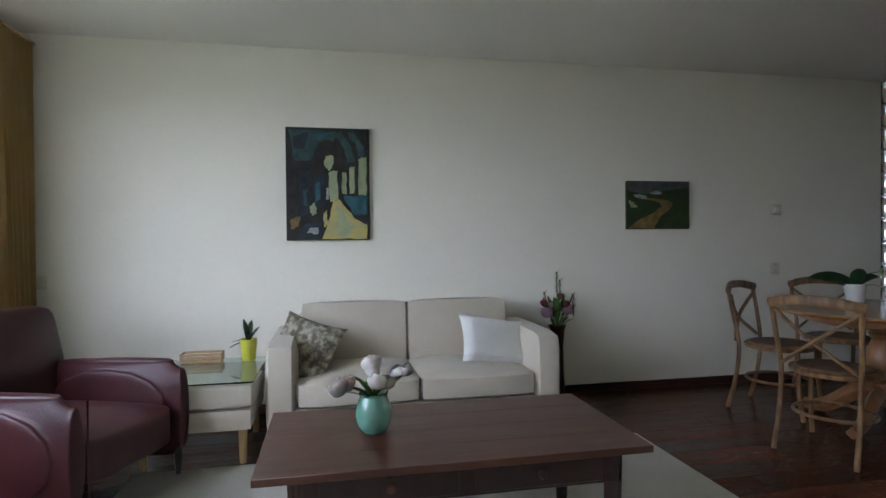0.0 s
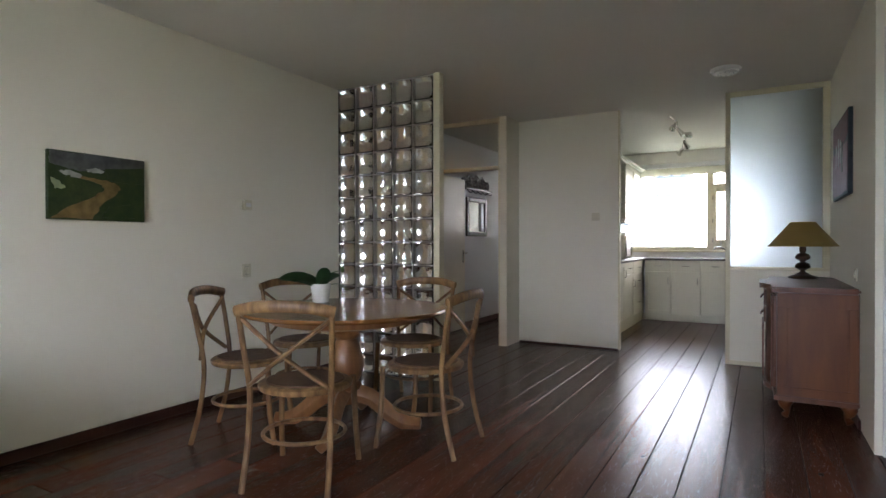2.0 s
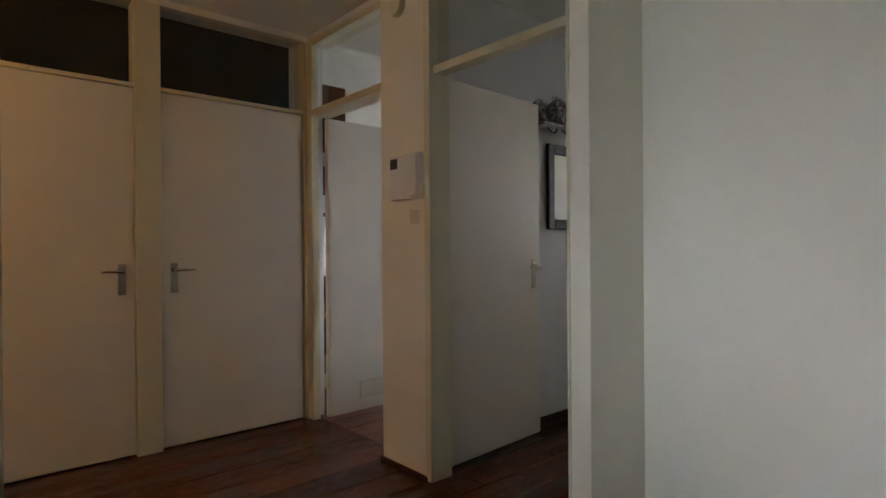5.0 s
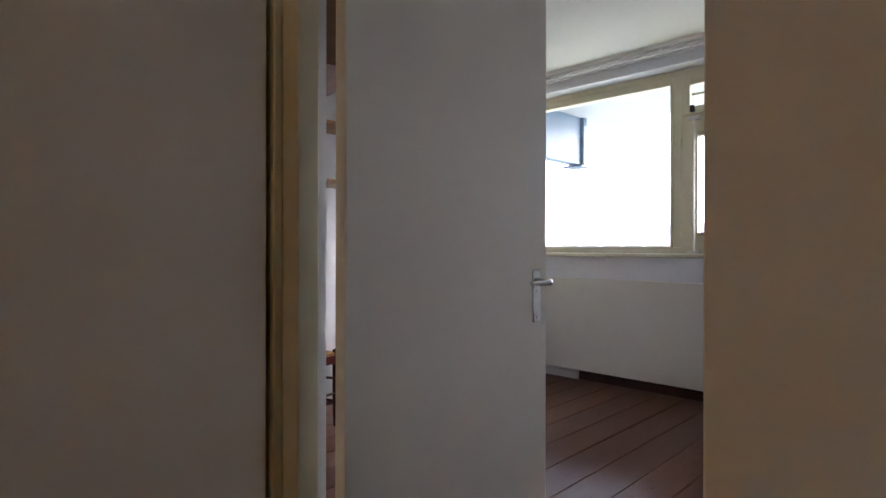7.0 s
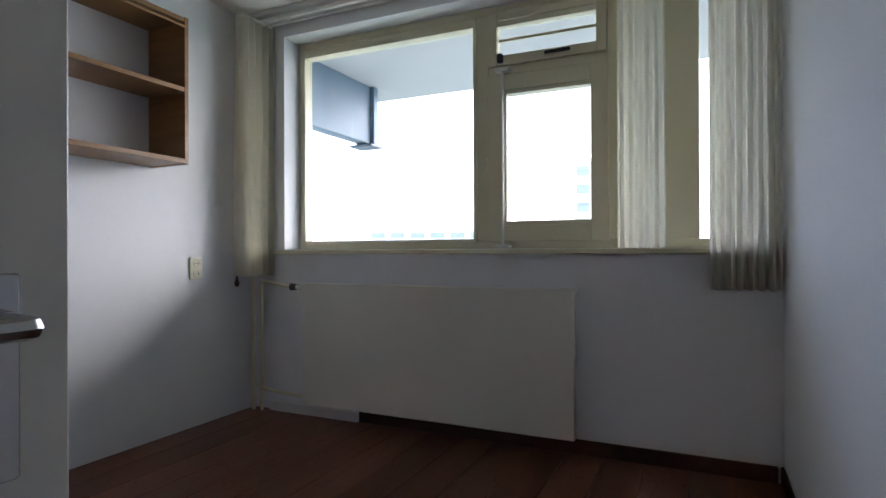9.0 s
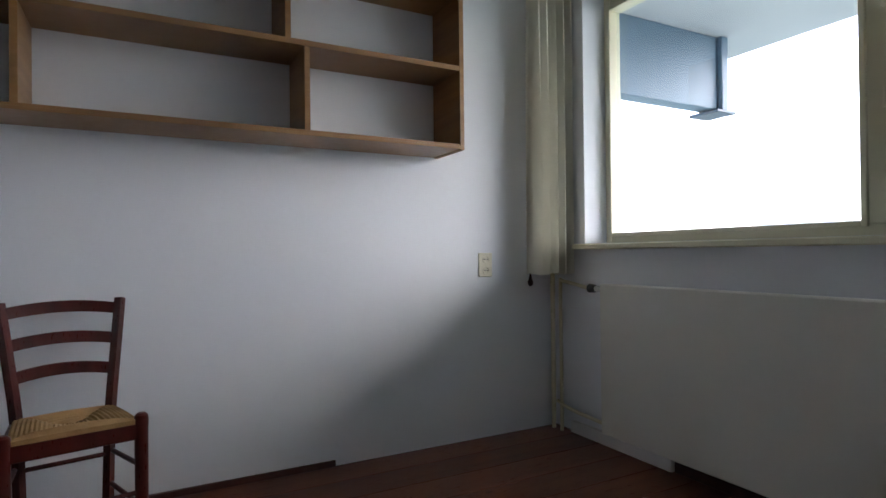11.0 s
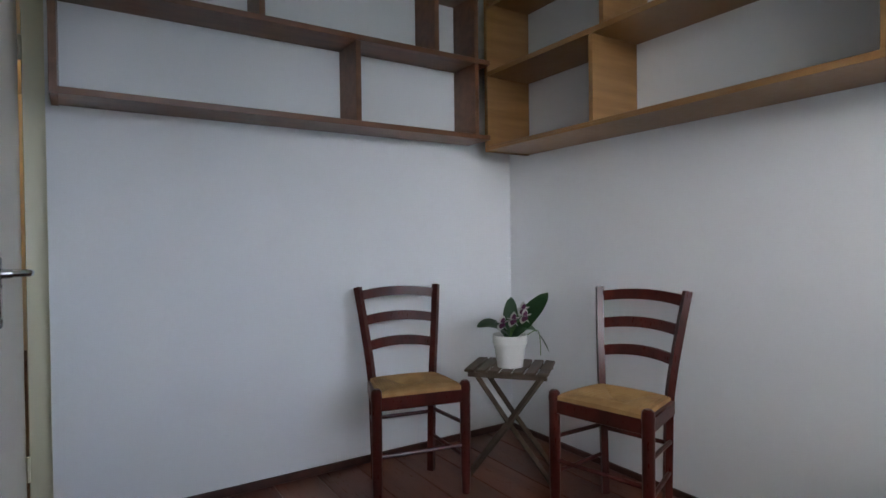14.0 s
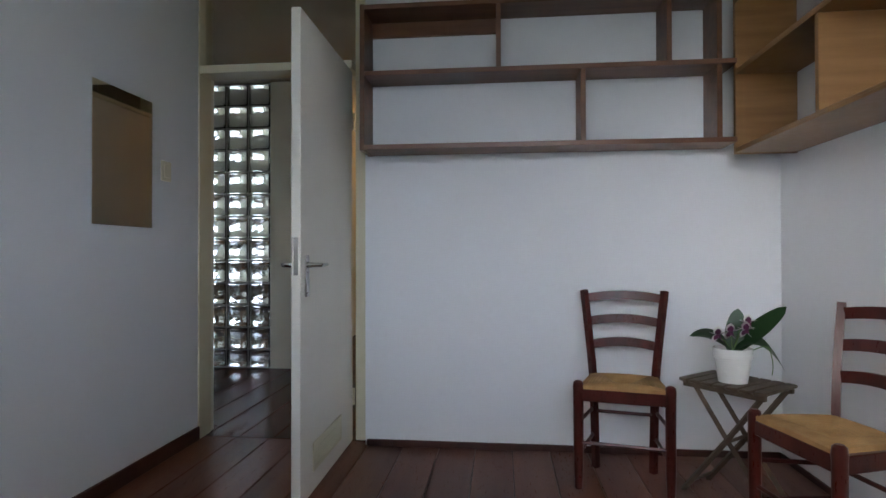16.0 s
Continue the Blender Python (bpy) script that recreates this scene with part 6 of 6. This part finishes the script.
def rush_chair(m, label):
    """A ladder-back chair with a woven rush seat; it faces +x of its pose, its back legs at x = 0."""
    chair = thing("chair", label, "chair", None, "rush-seated study chairs")
    for s in (-1, 1):
        bm = bmesh.new()
        pts = curve_points([(0.0, 0.130 * s, 0), (0.0, 0.135 * s, 0.25), (0.0, 0.142 * s, 0.45), (-0.028, 0.164 * s, 0.66), (-0.065, 0.186 * s, 0.845)], 4)
        part("back_leg", tube(bm, pts, 0.0195, 4), MAHOGANY, chair)
        bm = turned(bmesh.new(), [(0.017, 0), (0.021, 0.1), (0.022, 0.42), (0.0235, 0.44), (0.021, 0.462), (0.012, 0.470)], (0.275, 0.188 * s), 12)
        part("front_leg", bm, MAHOGANY, chair)
    for z, x, w in ((0.805, -0.055, 0.186), (0.693, -0.036, 0.176), (0.583, -0.013, 0.162)):
        bm = bmesh.new()
        prev = None
        for k in range(13):
            u = -1 + k / 6
            lift = 0.018 * (1 - u * u)
            c = (x - 0.028 * (1 - u * u), w * u)
            tall = 0.021
            ring = [bm.verts.new((c[0] - 0.007, c[1], z - tall + lift)), bm.verts.new((c[0] + 0.007, c[1], z - tall + lift)),
                    bm.verts.new((c[0] + 0.004, c[1], z + tall + lift)), bm.verts.new((c[0] - 0.010, c[1], z + tall + lift))]
            if prev:
                for a in range(4):
                    bm.faces.new((prev[a], prev[(a + 1) % 4], ring[(a + 1) % 4], ring[a]))
            else:
                bm.faces.new(ring)
            prev = ring
        bm.faces.new(list(reversed(prev)))
        part("back_slat", bm, MAHOGANY, chair)
    rails = (("front_rail", (0.275, -0.19), (0.275, 0.19)), ("side_rail", (0.0, 0.15), (0.275, 0.188)), ("side_rail", (0.0, -0.15), (0.275, -0.188)), ("back_rail", (0.0, -0.145), (0.0, 0.145)))
    for name, a, b in rails:
        run = Vector((b[0] - a[0], b[1] - a[1], 0))
        bm = boxes([(0, -0.012, 0.382, run.length, 0.012, 0.437)], 0.004)
        bm.transform(pose(a[0], a[1], 0, 0, 0, math.degrees(math.atan2(run.y, run.x))))
        part(name, bm, MAHOGANY, chair)
    for a, b in (((0.275, -0.185, 0.20), (0.275, 0.185, 0.20)), ((0.0, -0.14, 0.27), (0.0, 0.14, 0.27)), ((0.0, 0.14, 0.16), (0.275, 0.186, 0.15)), ((0.0, -0.14, 0.16), (0.275, -0.186, 0.15)),
                 ((0.0, 0.145, 0.28), (0.275, 0.186, 0.29)), ((0.0, -0.145, 0.28), (0.275, -0.186, 0.29))):
        part("stretcher", tube(bmesh.new(), [a, b], 0.0085, 8), MAHOGANY, chair)
    # the rush seat: cords that run to the four corners and meet in an X
    corners = [Vector((0.005, -0.15, 0)), Vector((0.285, -0.18, 0)), Vector((0.285, 0.18, 0)), Vector((0.005, 0.15, 0))]
    mid = Vector((0.145, 0, 0))
    bm = bmesh.new()
    for k in range(4):
        a, b = corners[k], corners[(k + 1) % 4]
        rows = []
        n = 26
        for i in range(n + 1):
            s = i / n
            z = 0.446 + 0.012 * math.sin(math.pi * min(1, s * 1.4 + 0.06)) - 0.012 * s
            ridge = 0.0030 * (i % 2)
            p, q = a.lerp(mid, s), b.lerp(mid, s)
            rows.append([bm.verts.new(p.lerp(q, j / 8) + Vector((0, 0, z + ridge + 0.004 * math.sin(math.pi * j / 8)))) for j in range(9)])
        for low, high in zip(rows, rows[1:]):
            for j in range(8):
                bm.faces.new((low[j], low[j + 1], high[j + 1], high[j]))
        edge = [bm.verts.new(a.lerp(b, j / 8) + Vector((0, 0, 0.428))) for j in range(9)]
        for j in range(8):
            bm.faces.new((edge[j], edge[j + 1], rows[0][j + 1], rows[0][j]))
    bmesh.ops.remove_doubles(bm, verts=bm.verts[:], dist=2e-4)
    bm.faces.new([v for v in (bm.verts.new(c + Vector((0, 0, 0.429))) for c in corners)])
    part("rush_seat", bm, RUSH, chair, "woven straw-coloured rush seat")
    chair.matrix_world = m
    return chair


rush_chair(pose(2.2135, 2.645, 0, 0, 0, -12.2), "mahogany-stained ladder-back chair with a rush seat by the doorway wall")
rush_chair(pose(2.972, 3.274, 0, 0, 0, -78), "mahogany-stained ladder-back chair with a rush seat below the plywood shelf")

folding = thing("folding_table", "small weathered slatted folding table between the chairs", "table", pose(2.489, 3.047, 0, 0, 0, -50))
FT = 0.492
for k in range(7):
    y = -0.184 + k * 0.053
    bm = boxes([(-0.14, y, FT - 0.014, 0.14, y + 0.046, FT)], 0.004)
    for v in bm.verts:
        if abs(v.co.x) > 0.12 and (k == 0 and v.co.y < y + 0.02 or k == 6 and v.co.y > y + 0.025):
            v.co.x *= 0.93
    part("slat", bm, TEAK, folding)
for x in (-0.11, 0.11):
    part("batten", boxes([(x - 0.010, -0.17, FT - 0.036, x + 0.010, 0.172, FT - 0.014)], 0.002), TEAK, folding)
for x, s in ((-0.095, 1), (0.095, 1), (-0.07, -1), (0.07, -1)):
    part("leg", tube(bmesh.new(), [(x, -0.185 * s, 0.002), (x, 0.0, 0.25), (x, 0.155 * s, FT - 0.022)], 0.0165, 4, 0.7), TEAK, folding)
for y, z, w in ((-0.17, 0.035, 0.095), (0.17, 0.035, 0.07), (0.0, 0.25, 0.10)):
    part("crossbar", tube(bmesh.new(), [(-w, y, z), (w, y, z)], 0.007, 6), TEAK, folding)
place = pose(2.508, 3.024, FT + 0.0005)
pot(place, 0.056, 0.076, 0.140, CERAMIC, "white plastic flower pot on the folding table")
orchid = thing("orchid_plant", "purple and white orchid with dark leaves in the white pot", "plant", place)
for tip, w, d, roll in (((-0.02, -0.165, 0.235), 0.036, 0.05, 0.5), ((0.035, 0.195, 0.315), 0.040, 0.0, -0.7), ((-0.03, 0.035, 0.30), 0.034, 0.0, -0.6), ((0.05, 0.185, 0.17), 0.038, 0.12, -0.5), ((-0.12, 0.05, 0.20), 0.034, 0.04, 0.4)):
    part("leaf", thick(leaf_shape(bmesh.new(), (0, 0, 0.135), tip, w * 1.1, d, segments=11, twist=roll, blunt=0.5), 0.003), LEAF, orchid)
for k, (x, y, z) in enumerate(((0.065, -0.035, 0.215), (0.075, 0.02, 0.225), (0.035, 0.045, 0.25), (0.04, -0.075, 0.20))):
    part("flower_stem", tube(bmesh.new(), [(0.0, 0, 0.12), (x * 0.5, y * 0.5, z - 0.03), (x - 0.004, y, z)], 0.002, 5), LEAF_LIGHT, orchid)
    for n in range(5):
        a = math.radians(90 + 72 * n)
        for r, lift, tone in ((0.036, 0.0, WHITE_CLOTH), (0.026, 0.0035, PETAL_ORCHID)):
            bm = leaf_shape(bmesh.new(), (x + lift, y, z), (x + 0.008 + lift, y + r * math.cos(a), z + r * math.sin(a)), r * 0.48, 0, 5)
            part("petal", thick(bm, 0.001), tone, orchid)
    part("lip", turned(bmesh.new(), [(0.003, -0.004), (0.009, 0.002), (0.004, 0.008)], segments=8), PETAL_ORCHID, orchid).matrix_basis = pose(x + 0.012, y, z - 0.006, 0, 80, 0)
part("aerial_root", tube(bmesh.new(), curve_points([(0.05, 0.06, 0.14), (0.06, 0.11, 0.155), (0.05, 0.135, 0.09), (0.055, 0.13, 0.04)], 4), 0.002, 5), LEAF_LIGHT, orchid)

# ---- outside ----
CONCRETE = surface("painted_concrete", (0.42, 0.43, 0.44), 0.8, (0.37, 0.38, 0.39), 2.0, grain=60, bump=0.3)
BLUE_PANEL = surface("grey_blue_panel", (0.10, 0.155, 0.21), 0.5, (0.08, 0.13, 0.18), 3.0, bump=0.05)
BLUE_DARK = surface("dark_blue_steel", (0.035, 0.065, 0.10), 0.45, bump=0.04)
GROUND = surface("far_ground", (0.17, 0.18, 0.15), 0.9, (0.13, 0.15, 0.11), 0.02, grain=0.5, bump=0)
structure("ground", boxes([(-2500, -2500, -17.5, 2500, 2500, -17.0)]), GROUND, "pale hazy ground far below", "ground")
overhang = thing("balcony_above", "white underside of the balcony above with a grey-blue end beam, run on unseen to shade the kitchen", "balcony")
# Towards -y the slab is an unseen extension, added to cut the sky light.
part("slab", boxes([(X1 + 0.27, -6.0, 2.62, 7.60, 9.0, 2.80)], 0.01), CONCRETE, overhang)
part("end_beam", boxes([(X1 + 0.27, 3.62, 2.07, 7.06, 3.75, 2.618)], 0.006), BLUE_PANEL, overhang)
part("beam_post", boxes([(7.065, 3.58, 2.06, 7.14, 3.79, 2.618)], 0.006), BLUE_PANEL, overhang)
part("beam_edge", boxes([(6.98, 3.56, 2.035, 7.20, 3.81, 2.058), (7.058, 3.608, 2.07, 7.068, 3.622, 2.61)], 0.003), BLUE_DARK, overhang)


def tower(name, place, w, d, floors, label, bays):
    """A far block of flats: storeys with window bands, balconies and a roof edge."""
    it = thing(name, label, "building", place)
    h = floors * 2.9
    part("wall", boxes([(-w / 2, -d / 2, 0, w / 2, d / 2, h)], 0.05), TOWER_WALL, it, smooth=False)
    part("roof", boxes([(-w / 2 - 0.3, -d / 2 - 0.3, h, w / 2 + 0.3, d / 2 + 0.3, h + 0.7), (-2, -2, h + 0.7, 2, 2, h + 3)], 0.05), TOWER_WALL, it, smooth=False)
    for f in range(floors):
        for b in range(bays):
            y = -d / 2 + (b + 0.5) * d / bays
            part("window", boxes([(-w / 2 - 0.06, y - d / bays * 0.36, f * 2.9 + 0.9, -w / 2 - 0.01, y + d / bays * 0.36, f * 2.9 + 2.4)]), TOWER_GLASS, it, smooth=False)
        part("balcony", boxes([(-w / 2 - 1.3, -d / 2 + 0.6, f * 2.9, -w / 2 - 0.08, -d / 2 + d * 0.42, f * 2.9 + 1.0)]), TOWER_RAIL, it, smooth=False)
    return it


# Distance haze is put into these three colours; the air itself is clear.
TOWER_WALL = surface("haze_paled_concrete", (0.62, 0.64, 0.66), 0.9, bump=0)
TOWER_GLASS = surface("haze_paled_windows", (0.17, 0.195, 0.215), 0.3, bump=0)
TOWER_RAIL = surface("haze_paled_balconies", (0.17, 0.20, 0.225), 0.6, bump=0)
tower("apartment_tower", pose(100, 13.5, -17, 0, 0, 7), 14, 14, 11, "pale far tower block with balconies, haze put into its colours", 5)
tower("apartment_block", pose(140, 52, -17, 0, 0, 20), 14, 60, 8, "long far block of flats, haze put into its colours", 12)
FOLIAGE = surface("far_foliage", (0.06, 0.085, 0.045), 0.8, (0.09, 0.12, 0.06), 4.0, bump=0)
for k, (x, y, h) in enumerate(((110, 78, 17), (128, 96, 19), (100, 104, 16), (150, 70, 18))):
    tree = thing("tree", "hazy distant broad-leaved tree", "tree", pose(x, y, -17), "distant trees")
    part("trunk", tube(bmesh.new(), [(0, 0, 0), (0.3, 0.1, h * 0.3), (0.1, 0, h * 0.6)], [0.5, 0.35, 0.15], 8), TEAK, tree)
    rng = random.Random(k)
    bm = bmesh.new()
    for n in range(420):
        a, u = rng.uniform(0, 6.28), rng.uniform(0.0, 1.0)
        r = (0.32 * h) * math.sqrt(rng.random()) * math.sin(math.pi * (0.15 + 0.8 * u))
        c = Vector((r * math.cos(a), r * math.sin(a), h * (0.3 + 0.7 * u)))
        leaf_shape(bm, c, c + Vector((rng.uniform(-1, 1), rng.uniform(-1, 1), rng.uniform(-0.4, 0.8))) * 1.3, 0.5, 0.1, 2)
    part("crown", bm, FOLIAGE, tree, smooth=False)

# ---- floorboards ----
def floorboards(x0, x1, y0, y1, pitch, material, seed):
    rng = random.Random(seed)
    y = y0
    while y < y1 - 0.02:
        x = x0
        wide = min(pitch, y1 - y)
        while x < x1 - 0.01:
            long = x1 - x if x1 - x < 5.2 else rng.uniform(3.4, 4.8)
            bm = boxes([(x + 0.001, y + 0.0018, -0.021, x + long - 0.001, y + wide - 0.0018, rng.uniform(-0.0012, 0.0))], 0.0022)
            part("floorboard", bm, material, floor, smooth=False)
            x += long
        y += pitch


floorboards(X0, X1, -4.336, 0.0, 0.179, BOARD_DARK, 1)
floorboards(-2.6, 1.935, 0.0, 1.40, 0.200, BOARD_DARK, 2)
floorboards(1.935, X1, 0.0, YS, 0.15, BOARD_DARK, 4)
floorboards(1.935, X1, YS, YW, 0.192, BOARD_RED, 3)
